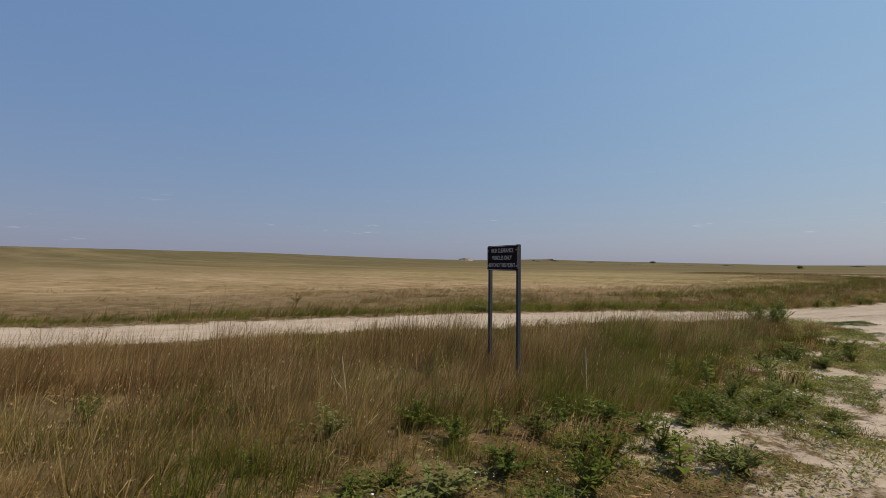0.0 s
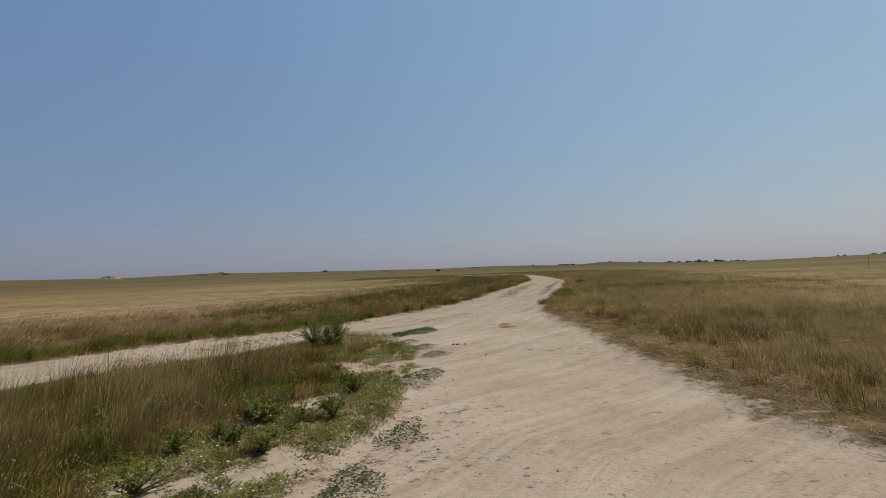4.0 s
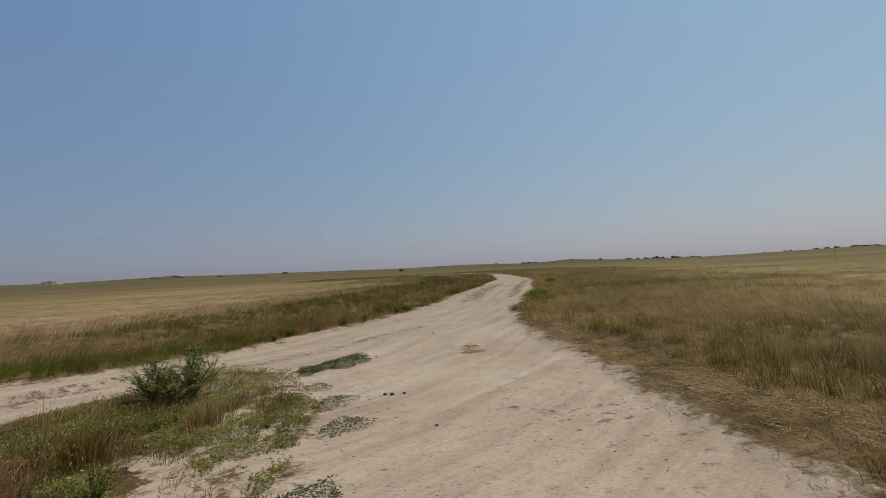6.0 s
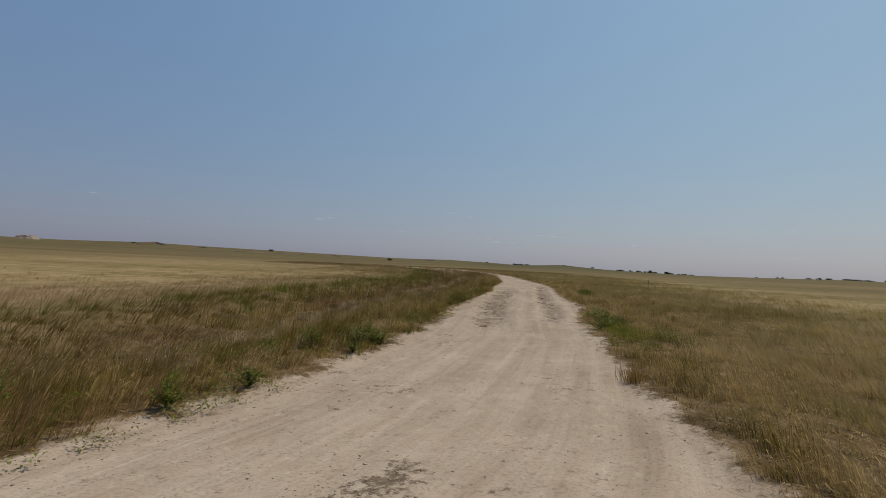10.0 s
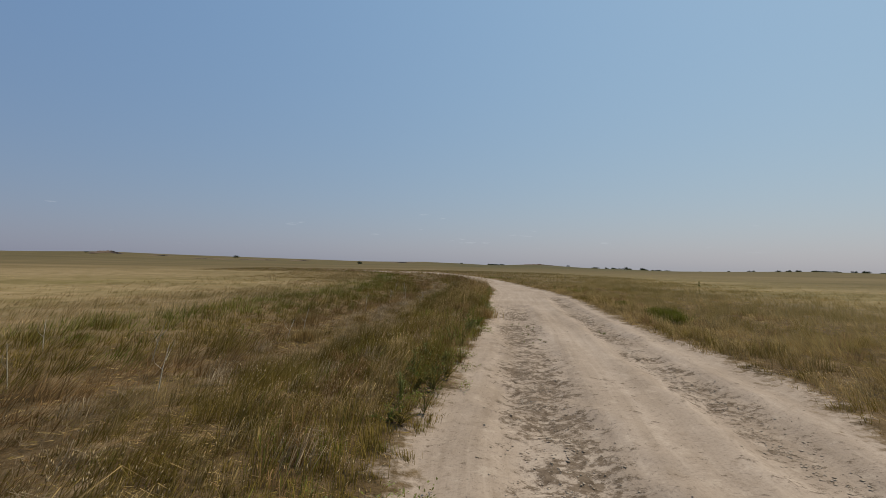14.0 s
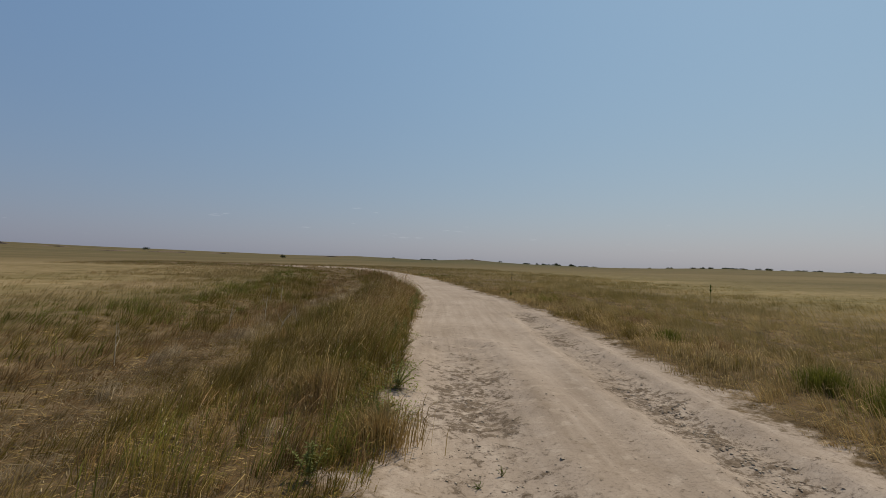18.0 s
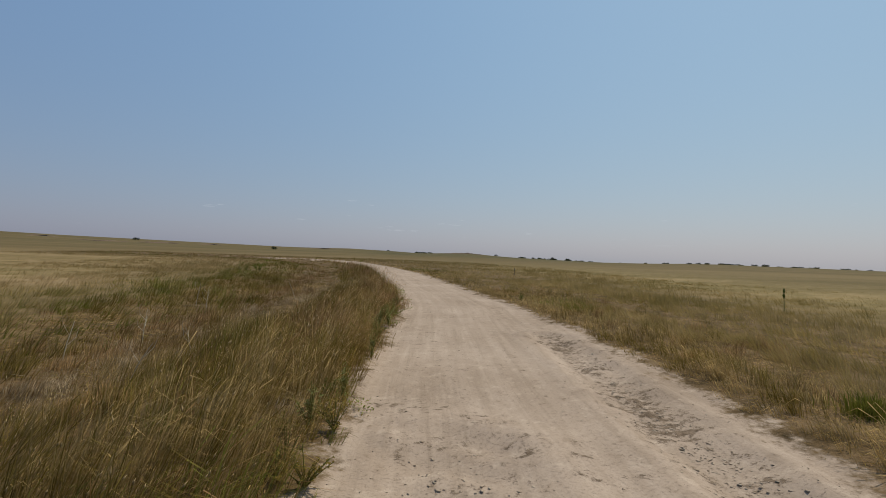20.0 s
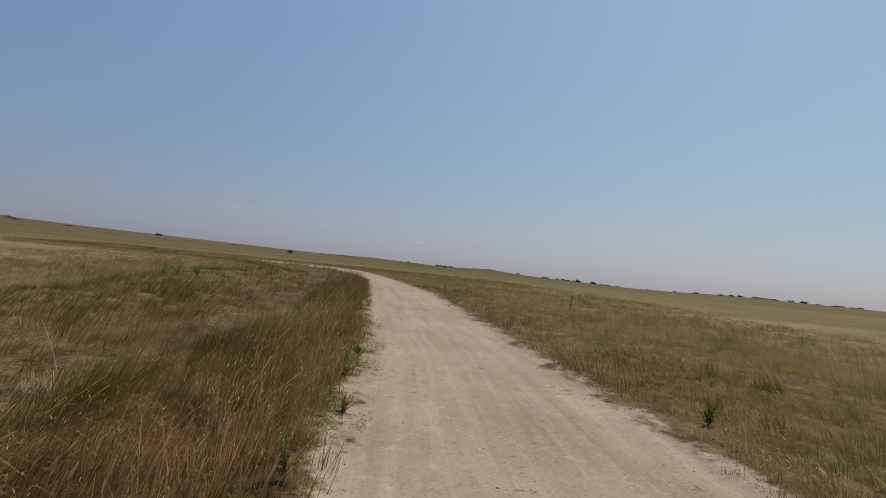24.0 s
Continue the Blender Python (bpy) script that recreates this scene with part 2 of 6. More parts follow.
def ground_material():
    """Pale packed sand on the road, torn mud in the ruts, litter and short grass beside it."""
    m = Mat("prairie_ground")
    sd, mud, green, far = m.attr("edge"), m.attr("mud"), m.attr("green"), m.attr("far")
    lane = m.node("ShaderNodeCombineXYZ", X=m.math("MULTIPLY", m.attr("across"), 2.4), Y=m.math("MULTIPLY", m.attr("along"), 0.16)).outputs[0]
    lug = m.node("ShaderNodeCombineXYZ", X=m.math("MULTIPLY", m.attr("across"), 2.6), Y=m.math("MULTIPLY", m.attr("along"), 4.2)).outputs[0]
    rag = m.math("ADD", m.math("MULTIPLY", m.math("SUBTRACT", m.noise(1.1, 8, 0.72), 0.5), 2.2), m.math("MULTIPLY", m.math("SUBTRACT", m.noise(9, 5, 0.7), 0.5), 0.9))
    off = m.step(m.math("ADD", sd, rag), -0.10, 0.30)
    scald = m.step(m.math("ADD", m.noise(1.5, 9, 0.78), m.math("MULTIPLY", m.math("SUBTRACT", m.attr("bare"), 0.89), 0.45)), 0.50, 0.57)
    off = m.math("MULTIPLY", off, m.math("SUBTRACT", 1.0, scald))
    # sand: wheel lanes, stains, crumbs
    tracks, fine, big = m.noise(1.0, 6, 0.62, at=lane), m.noise(40, 5, 0.75), m.noise(0.42, 5, 0.6)
    s1 = m.ramp(m.mix(0.45, tracks, big), (0.32, (0.275, 0.208, 0.142)), (0.46, (0.385, 0.302, 0.218)), (0.58, (0.455, 0.364, 0.272)), (0.72, (0.53, 0.437, 0.338)))
    s1 = m.mix(m.math("MULTIPLY", m.step(m.attr("along"), 14.0, 40.0), 0.55), s1, m.ramp(m.mix(0.5, tracks, big), (0.35, (0.25, 0.19, 0.135)), (0.65, (0.38, 0.30, 0.225))))
    blot = m.noise(4.5, 7, 0.68)
    s1 = m.mix(m.math("MULTIPLY", m.step(blot, 0.54, 0.66), 0.40), s1, (0.24, 0.178, 0.118))
    s1 = m.mix(m.math("MULTIPLY", m.step(blot, 0.46, 0.34), 0.35), s1, (0.52, 0.425, 0.32))
    sand = m.mix(m.step(fine, 0.45, 0.8), s1, m.mix(0.7, s1, (0.22, 0.165, 0.11)))
    crumbs = m.step(m.noise(8.5, 7, 0.8, at=lug), 0.555, 0.64)
    tyre = m.node("ShaderNodeCombineXYZ", X=m.math("MULTIPLY", m.attr("across"), 6.5), Y=m.math("MULTIPLY", m.attr("along"), 0.22)).outputs[0]
    tread = m.noise(1.0, 5, 0.65, at=tyre)
    sand = m.mix(m.math("MULTIPLY", m.step(tread, 0.52, 0.66), 0.30), sand, (0.235, 0.178, 0.122))
    sand = m.mix(m.math("MULTIPLY", m.step(tread, 0.46, 0.34), 0.2), sand, (0.51, 0.415, 0.315))
    sand = m.mix(m.math("MULTIPLY", m.math("MULTIPLY", crumbs, 0.7), m.step(m.math("ADD", m.noise(0.9, 5, 0.65), m.math("MULTIPLY", m.math("SUBTRACT", tread, 0.5), 0.6)), 0.50, 0.63)), sand, (0.16, 0.115, 0.072))
    specks = m.step(m.noise(26, 3, 0.6), 0.66, 0.70)
    sand = m.mix(m.math("MULTIPLY", specks, 0.45), sand, (0.13, 0.095, 0.06))
    torn = m.mix(0.5, m.noise(1.1, 8, 0.8, at=lug), m.noise(9, 6, 0.75))
    wet = m.step(m.math("ADD", m.math("MULTIPLY", mud, 0.50), m.math("MULTIPLY", m.math("SUBTRACT", torn, 0.5), 6.0)), 0.42, 0.80)
    sand = m.mix(wet, sand, m.ramp(m.noise(14, 5, 0.7), (0.35, (0.095, 0.067, 0.042)), (0.7, (0.235, 0.175, 0.118))))
    # off the road: thatch near by, its darkest tones deepening the shade between tufts; the mean colour of the grass
    # far away
    straws = m.mix(m.step(m.noise(1.1, 3), 0.45, 0.55), m.noise(9, 5, 0.75, (1.0, 0.10, 1, 0.5)), m.noise(9, 5, 0.75, (1.0, 0.10, 1, 2.0)))
    litter = m.ramp(m.mix(0.55, m.mix(0.5, m.noise(24, 6, 0.75), straws), m.noise(1.6, 6, 0.7)), (0.38, (0.035, 0.022, 0.006)), (0.48, (0.105, 0.066, 0.028)), (0.57, (0.185, 0.120, 0.058)), (0.68, (0.33, 0.235, 0.135)))
    field, tuft = field_colour(m, green)
    grassy = m.mix(far, litter, field)
    col = m.mix(off, m.tint(sand, (1.0, 0.968, 0.960)), grassy)
    h = m.mix(off, m.mix(wet, m.mix(0.65, m.mix(0.8, fine, crumbs), m.mix(0.5, m.mix(0.5, tread, m.noise(3.0, 6, 0.7, at=lane)), blot)), torn), m.mix(far, m.noise(20, 6, 0.75), tuft))
    m.bump(h, 0.5, 0.05)
    return m.set(col, 0.95, 0.0, Specular_IOR_Level=0.1)


GROUND = ground_material()
GRASS["field"] = field_blade_material()


# ---- plan of the roads, metres ----
RIGHT = [(-22.1, -12.8), (-13.6, -9.3), (-5.1, -5.5), (1.7, -2.1), (6.8, 0.8), (10.1, 3.7), (10.7, 5.4), (12.0, 7.3), (13.6, 9.5), (15.3, 11.7),
         (16.8, 13.9), (18.3, 15.9), (21.2, 18.6), (23.8, 20.8), (26.9, 23.3), (28.9, 24.8), (33.1, 27.5), (39.2, 33.0), (44.9, 37.5), (48.4, 40.5),
         (52.1, 44.2), (56.7, 49.2), (69.7, 63.4), (82.5, 81.1), (90.1, 93.5), (91.0, 105.4), (85.8, 117.3), (78.2, 125.0)]
LEFT = [(-22.1, 8.1), (-10.9, 12.2), (-6.0, 13.9), (-1.5, 16.1), (1.5, 17.3), (4.3, 17.8), (6.8, 18.6), (10.3, 18.5), (12.4, 19.0), (14.4, 20.2),
        (16.9, 21.3), (18.8, 22.4), (21.8, 24.3), (24.5, 26.5), (27.1, 28.9), (29.3, 30.5), (34.2, 34.2), (37.0, 36.5), (41.7, 40.5), (49.0, 46.3),
        (53.5, 50.7), (62.0, 60.4), (71.4, 71.0), (79.0, 81.2), (85.0, 93.5), (85.8, 103.7), (81.6, 113.9), (74.8, 120.7)]
WEDGE_N = [(-22.1, 4.2), (-11.9, 8.1), (-8.5, 9.5), (-5.8, 10.5), (-2.0, 12.5), (1.8, 13.3), (4.5, 14.8), (8.2, 15.5), (10.8, 16.3)]
WEDGE_E = [(11.4, 14.9), (10.9, 12.8), (9.7, 11.0), (7.9, 8.5), (6.2, 7.3), (5.1, 5.8), (4.4, 4.5), (2.5, 3.4), (0.0, 2.0), (-2.5, 0.4), (-6.8, -2.1),
           (-11.9, -5.1), (-22.1, -9.3)]
RUT_L = [(24.6, 24.8), (26.8, 26.8), (29.3, 29.1), (32.3, 31.4), (35.7, 34.3), (40.7, 38.3)]
RUT_R = [(27.2, 24.6), (30.9, 27.3), (33.6, 29.7), (37.1, 32.4), (39.4, 34.3), (42.7, 37.0), (47.2, 40.5)]
RUT_M = [(11.4, 16.6), (13.0, 17.0), (14.3, 17.6), (15.4, 17.95), (16.9, 18.45)]
RUT_T = [(5.8, 16.1), (7.7, 16.9), (9.2, 17.1), (10.3, 17.7)]
TURN = radians(-45)       # the road's main heading
rng = np.random.default_rng(7)
LATTICE = rng.random((256, 256))


def vnoise(x, y):
    """Smooth noise, 0 to 1, one cell a metre."""
    ix, iy = np.floor(x).astype(int), np.floor(y).astype(int)
    fx, fy = x - ix, y - iy
    fx, fy = fx * fx * (3 - 2 * fx), fy * fy * (3 - 2 * fy)
    a, b = LATTICE[ix % 256, iy % 256], LATTICE[(ix + 1) % 256, iy % 256]
    c, d = LATTICE[ix % 256, (iy + 1) % 256], LATTICE[(ix + 1) % 256, (iy + 1) % 256]
    return (a * (1 - fx) + b * fx) * (1 - fy) + (c * (1 - fx) + d * fx) * fy


def fbm(x, y, size, octaves=3):
    v, amp, tot = 0.0, 1.0, 0.0
    for k in range(octaves):
        v = v + amp * vnoise(x / size * 2 ** k + 17.3 * k, y / size * 2 ** k + 5.1 * k)
        tot, amp = tot + amp, amp * 0.55
    return v / tot


def ramp01(v, lo, hi):
    t = np.clip((v - lo) / (hi - lo), 0, 1)
    return t * t * (3 - 2 * t)


def line_dist(x, y, line):
    best = np.full(x.shape, 1e9)
    for (ax, ay), (bx, by) in zip(line, line[1:]):
        dx, dy = bx - ax, by - ay
        t = np.clip(((x - ax) * dx + (y - ay) * dy) / (dx * dx + dy * dy), 0, 1)
        best = np.minimum(best, (x - ax - t * dx) ** 2 + (y - ay - t * dy) ** 2)
    return np.sqrt(best)


def inside(x, y, poly):
    hit = np.zeros(x.shape, bool)
    for (ax, ay), (bx, by) in zip(poly, poly[1:] + poly[:1]):
        if ay != by:
            hit ^= ((ay > y) != (by > y)) & (x < (bx - ax) * (y - ay) / (by - ay) + ax)
    return hit


def plan(x, y):
    """Distances in metres: to the road's edge (negative on the road), to its left and right edge, into the wedge; and where the wedge is."""
    dl, dr = line_dist(x, y, LEFT), line_dist(x, y, RIGHT)
    dw = np.minimum(line_dist(x, y, WEDGE_N), line_dist(x, y, WEDGE_E))
    road, wedge = inside(x, y, LEFT + RIGHT[::-1]), inside(x, y, WEDGE_N + WEDGE_E)
    edge = np.where(wedge, dw, np.where(road, -np.minimum(np.minimum(dl, dr), dw), np.minimum(dl, dr)))
    return edge, dl, dr, wedge


# height of the skyline, degrees over the level, by compass turn
SKY_TURN = [-180, -120, -93, -80, -74, -69, -64, -60, -55, -50, -42, -35, -22, -12, -10, -8, 0, 12, 24, 34, 42, 90, 180]
SKY_RISE = [-0.2, -0.3, -0.3, -0.08, -0.3, -0.48, -0.25, -0.12, 0.2, 0.0, 0.27, 0.22, 0.46, 0.6, 0.74, 0.52, 0.55, 0.8, 1.16, 1.24, 1.28, 0.9, -0.2]


def height(x, y):
    edge, dl, dr, wedge = plan(x, y)
    d = np.hypot(x - 22, y - 22)
    turn = np.degrees(np.arctan2(-(x - 22), y - 22))
    rise = np.interp(turn, SKY_TURN, SKY_RISE)
    far = np.clip((d - 60) / 560, 0, 1)
    z = np.tan(np.radians(rise)) * d * far ** 1.3 + 1.7 * far * (rise > -9)
    z = z + far * (fbm(x, y, 140, 3) - 0.5) * 2.2 * ramp01(d, 80, 300)
    left = (dl < dr) & ~wedge & (edge > 0)
    z = z - 0.30 * np.where(left, ramp01(edge, 1.0, 3.6) * (1 - ramp01(edge, 5.5, 9.0)), 0)
    z = z + np.where(edge > 0, (fbm(x, y, 2.5, 3) - 0.5) * 0.16 * ramp01(edge, 0, 2), (fbm(x, y, 1.2, 3) - 0.5) * 0.05)
    z = z + 0.05 * ramp01(edge, -0.25, 0.25)
    rut = np.minimum(np.minimum(line_dist(x, y, RUT_L) * 0.62, line_dist(x, y, RUT_R) * 0.85), line_dist(x, y, RUT_T))
    torn = (1 - ramp01(rut, 0.35, 0.75)) * ramp01(fbm(x + 3, y + 8, 1.1, 3), 0.30, 0.55)
    z = z + torn * (fbm(x, y, 0.26, 2) - 0.5) * 0.11
    z = z + np.where(edge < 0, (fbm(x + 31, y + 57, 0.42, 3) - 0.5) * 0.030 * ramp01(fbm(x, y + 44, 2.4, 2), 0.42, 0.62), 0)
    z = z - (0.07 + 0.06 * (fbm(x, y, 0.5, 2) - 0.5)) * (1 - ramp01(rut, 0.1, 0.45)) + 0.035 * ramp01(rut, 0.3, 0.5) * (1 - ramp01(rut, 0.5, 0.85))
    return z


def lane_noise(x, y, size):
    """Patches drawn out along the road's heading."""
    return fbm((x - y) * 0.7071, (x + y) * 0.7071 / 2.6, size, 4)


def greenness(x, y, edge, dl, dr, wedge):
    """How green the growth is, 0 to 1."""
    left = (dl < dr) & ~wedge
    n = lane_noise(x, y, 2.6)
    g = np.clip(0.05 + 2.2 * (n - 0.54), -0.2, 0.55) - np.where(left, 0.25 * ramp01(edge, 6, 12), 0)
    along = x + y
    g = g + np.where(left & (along < 32), 0.95 * ramp01(edge, 0.0, 0.4) * (1 - ramp01(edge, 2.2, 3.6)), 0)
    g = g + np.where(left & (along >= 34), 0.75 * np.exp(-((dl + (lane_noise(x + 12, y + 90, 2.2) - 0.5) * 2.4 - 9.2) / 1.5) ** 2), 0)
    g = g + np.where(wedge, 0.16 + 0.40 * (1 - ramp01(line_dist(x, y, WEDGE_E), 1.5, 5.0)), 0)
    g = g + 0.8 * np.exp(-(((x - 25.5) ** 2 + (y - 21.3) ** 2) / 5.0)) + 0.7 * np.exp(-(((x - 40.0) ** 2 + (y - 31.6) ** 2) / 3.0))
    g = np.where(~left & ~wedge & (along < 36), g * 0.35, g)
    g = g * (1 - 0.75 * np.where(left, ramp01(along, 80, 92) * (1 - ramp01(edge, 1.6, 3.0)), 0))
    for cx, cy, size, amount in ((98, 47, 7.0, 0.7), (101, 44, 6.0, 0.4), (76, 63.2, 4.0, 0.7), (29.5, 67.5, 5.0, 0.7), (51.8, 28.8, 2.0, 0.6), (41.0, 54.4, 2.6, 0.7), (52.4, 61.5, 4.0, 0.6)):
        g = g + amount * np.exp(-((x - cx) ** 2 + (y - cy) ** 2) / size ** 2)
    return np.clip(g, 0, 1)


def remoteness(x, y, dl, dr):
    # sets in early right of the road, where the colour replaces missing blade shade
    return np.maximum(ramp01(np.hypot(x - 22, y - 22), 35, 150), np.where(dr < dl, 0.85 * ramp01(dr, 9, 48), 0))


def oliveness(x, y, dl, dr, wedge):
    """The field on the road's right, and a band along its left, are a duller, greener tan."""
    wide = np.where(x + y < 32, 0.0, 7.0 * ramp01(x + y, 32, 46)) + (lane_noise(x, y, 3.0) - 0.5) * 6
    band = 0.9 * (1 - ramp01(dl, 3.0 + wide, 6.5 + wide))
    return np.where(wedge, 0.0, np.maximum(ramp01(dl - dr, -0.5, 0.5), np.maximum(band, 0.65 * ramp01(x + y, 42, 70))))


def lushness(x, y):
    """The far slopes beyond the road's bend are darker and greener."""
    turn = np.degrees(np.arctan2(-(x - 22), y - 22))
    return ramp01(np.hypot(x - 22, y - 22), 150, 300) * (0.35 + 0.65 * ramp01(-turn, 40, 48) * (1 - ramp01(-turn, 66, 72)))


# bare sandy patches in the wedge's near margin: place and radius
SCALDS = ((2.5, 5.6, 0.5), (2.2, 5.1, 0.4), (2.9, 4.85, 0.5), (5.3, 7.8, 0.5), (6.2, 7.9, 0.45), (7.4, 9.6, 0.45), (8.6, 11.2, 0.4))


def scalded(x, y):
    v = np.zeros(np.shape(x))
    for sx, sy, sr in SCALDS:
        v = np.maximum(v, np.exp(-(((x - sx) ** 2 + (y - sy) ** 2) / sr ** 2)))
    return v * (0.25 + 0.75 * ramp01(fbm(x + 8, y + 2, 0.4, 3), 0.32, 0.62))


def grid_line(fine_lo, fine_hi, step, reach, growth=1.13):
    v = list(np.arange(fine_lo, fine_hi, step))
    s = step
    while v[-1] < reach:
        s *= growth
        v.append(v[-1] + s)
    s = step
    while v[0] > -reach:
        s *= growth
        v.insert(0, v[0] - s)
    return np.array(v)


def grid_join(v, reach, growth=1.15):
    """Carries a row of grid lines on outwards, ever wider apart."""
    v = list(v)
    up, down = v[-1] - v[-2], v[1] - v[0]
    while v[-1] < reach:
        up *= growth
        v.append(v[-1] + up)
    head = [v[0]]
    while head[-1] > -reach:
        down *= growth
        head.append(head[-1] - down)
    return np.array(head[:0:-1] + v)


def build_ground():
    u = grid_line(-4.2, 5.8, 0.095, 10, 1.04)
    u = grid_join(u[(u > -10) & (u < 10)], 3600)
    v = grid_join(np.concatenate([np.arange(-6, 4, 0.24), np.arange(4, 72, 0.125), np.arange(72, 92, 0.24)]), 3600)
    uu, vv = np.meshgrid(u, v)
    c, s = math.cos(TURN), math.sin(TURN)
    x, y = (c * uu - s * vv + 1.0).ravel(), (s * uu + c * vv + 0.5).ravel()
    edge, dl, dr, wedge = plan(x, y)
    me = bpy.data.meshes.new("ground")
    nu, nv = len(u), len(v)
    co = np.stack([x, y, height(x, y)], 1)
    i = (np.arange(nv - 1)[:, None] * nu + np.arange(nu - 1)[None]).ravel()
    quads = np.stack([i, i + 1, i + 1 + nu, i + nu], 1)
    fill(me, co, quads)
    rut = np.minimum(np.minimum(line_dist(x, y, RUT_L) * 0.55, line_dist(x, y, RUT_R) * 0.8), np.minimum(0.16 + line_dist(x, y, RUT_M) * 0.8, line_dist(x, y, RUT_T) * 0.6))
    patches = ramp01(fbm(x, y, 1.8, 3), 0.60, 0.74) * 0.5
    for name, val in (("edge", np.clip(edge, -6, 6)), ("bare", np.maximum(np.where(wedge, 1 - ramp01(line_dist(x, y, WEDGE_E), 1.4, 3.0), 0) * ramp01(x + y, 2, 7), 1.1 * ramp01(scalded(x, y), 0.3, 0.7))), ("mud", np.maximum((1 - ramp01(rut + 0.25 * (fbm(x, y, 0.7, 3) - 0.5), 0.12, 0.5)) * (0.55 + 0.75 * ramp01(fbm(x + 3, y + 8, 1.1, 3), 0.38, 0.58)) * (1 - 0.75 * np.exp(-((x - 40.7) ** 2 + (y - 38.3) ** 2) / 3.0)), patches)),
                      ("green", greenness(x, y, edge, dl, dr, wedge)), ("far", ramp01(edge, 4, 20)), ("remote", remoteness(x, y, dl, dr)), ("lush", lushness(x, y)), ("olive", oliveness(x, y, dl, dr, wedge)),
                      ("across", np.clip(dl, 0, 60)), ("along", np.clip((x + y) * 0.7071, -60, 160))):
        a = me.attributes.new(name, "FLOAT", "POINT")
        a.data.foreach_set("value", val.astype(np.float32))
    me.materials.append(GROUND)
    me.shade_smooth()
    return tagged(new("ground", me), "dry prairie ground with pale sandy dirt tracks", "ground", kind="structure")


def edge_ragged(x, y, edge, wedge):
    """Bare sandy patches reach into the wedge's near margin and along the verges."""
    m = np.where(wedge, line_dist(x, y, WEDGE_E) + 1.8 * (1 - ramp01(x, 0.4, 2.6)), 9.0)
    hole = ramp01(fbm(x, y, 1.3, 3), 0.46, 0.60) * (1 - ramp01(m, 1.2, 2.6))
    return edge - 2.6 * hole * (edge > 0) - 6.0 * ramp01(scalded(x, y), 0.35, 0.7)


def fill(me, co, faces):
    """Quads or triangles straight into a mesh."""
    faces = np.asarray(faces, np.int32)
    n, k = faces.shape
    me.vertices.add(len(co))
    me.vertices.foreach_set("co", np.asarray(co, np.float32).ravel())
    me.loops.add(n * k)
    me.loops.foreach_set("vertex_index", faces.ravel())
    me.polygons.add(n)
    me.polygons.foreach_set("loop_start", np.arange(0, n * k, k, dtype=np.int32))
    me.update(calc_edges=True)


ground = build_ground()


# ---- grass: joined blades in tufts, by kind ----
def strip_points(u0, u1, v0, v1, density):
    """Points in a strip laid along the road's heading."""
    n = int((u1 - u0) * (v1 - v0) * density)
    u, v = rng.uniform(u0, u1, n), rng.uniform(v0, v1, n)
    c, s = math.cos(TURN), math.sin(TURN)
    return c * u - s * v + 1.0, s * u + c * v + 0.5


def blades(x, y, z, h, w, lean, way, heads):
    """Blades that bend over: a stem of two lengths and a tip, or a stem with a seed head. Returns points and triangles."""
    n = len(x)
    turn = rng.uniform(0, 2 * np.pi, n)
    ax, ay = np.cos(turn), np.sin(turn)
    lx, ly = np.cos(way) * lean, np.sin(way) * lean
    rows = ((0.0, 0.0, 1.0), (0.62, 0.36, 0.8), (0.86, 0.72, 1.5)) if heads else ((0.0, 0.0, 1.0), (0.62, 0.36, 0.8))
    pts = []
    for up, out, wide in rows:
        for side in (-0.5, 0.5):
            pts.append(np.stack([x + lx * h * out + ax * w * wide * side, y + ly * h * out + ay * w * wide * side,
                                 z + h * up * np.sqrt(np.maximum(0.06, 1 - (lean * out) ** 2))], 1))
    pts.append(np.stack([x + lx * h, y + ly * h, z + h * np.sqrt(np.maximum(0.06, 1 - lean ** 2)) * (1 - 0.25 * lean)], 1))
    k = len(pts)
    co = np.stack(pts, 1).reshape(-1, 3)
    tri = [[0, 1, 3], [0, 3, 2], [2, 3, 5], [2, 5, 4], [4, 5, 6]] if heads else [[0, 1, 3], [0, 3, 2], [2, 3, 4]]
    return co, (np.arange(n)[:, None, None] * k + np.array(tri)[None]).reshape(-1, 3)


def slivers(x, y, z, h, w, lean, way):
    """Far blades: one triangle each."""
    n = len(x)
    turn = rng.uniform(0, 2 * np.pi, n)
    ax, ay = np.cos(turn) * w / 2, np.sin(turn) * w / 2
    top = np.stack([x + np.cos(way) * lean * h, y + np.sin(way) * lean * h, z + h * np.sqrt(np.maximum(0.06, 1 - lean ** 2))], 1)
    co = np.stack([np.stack([x - ax, y - ay, z - 0.02], 1), np.stack([x + ax, y + ay, z - 0.02], 1), top], 1).reshape(-1, 3)
    return co, np.arange(3 * n).reshape(-1, 3)


def stuff(name, co, tri, material, label, category):
    me = bpy.data.meshes.new(name)
    fill(me, co, tri)
    me.materials.append(material)
    return tagged(new(name, me), label, category, kind="stuff")


BAND_AT = (0, 1.3, 2.5, 3.7, 5.2, 7.0, 9.0, 11.5, 14)
BAND_SHARE = ((0.20, 0.48, 0.03, 0.58, 0.08, 0.08, 0.05, 0.05, 0.0),     # straw
              (0.42, 0.22, 0.77, 0.14, 0.27, 0.52, 0.25, 0.12, 0.0),      # olive
              (0.22, 0.06, 0.15, 0.0, 0.0, 0.16, 0.34, 0.06, 0.0),        # green
              (0.18, 0.26, 0.05, 0.28, 0.65, 0.15, 0.0, 0.0, 0.0))        # rust


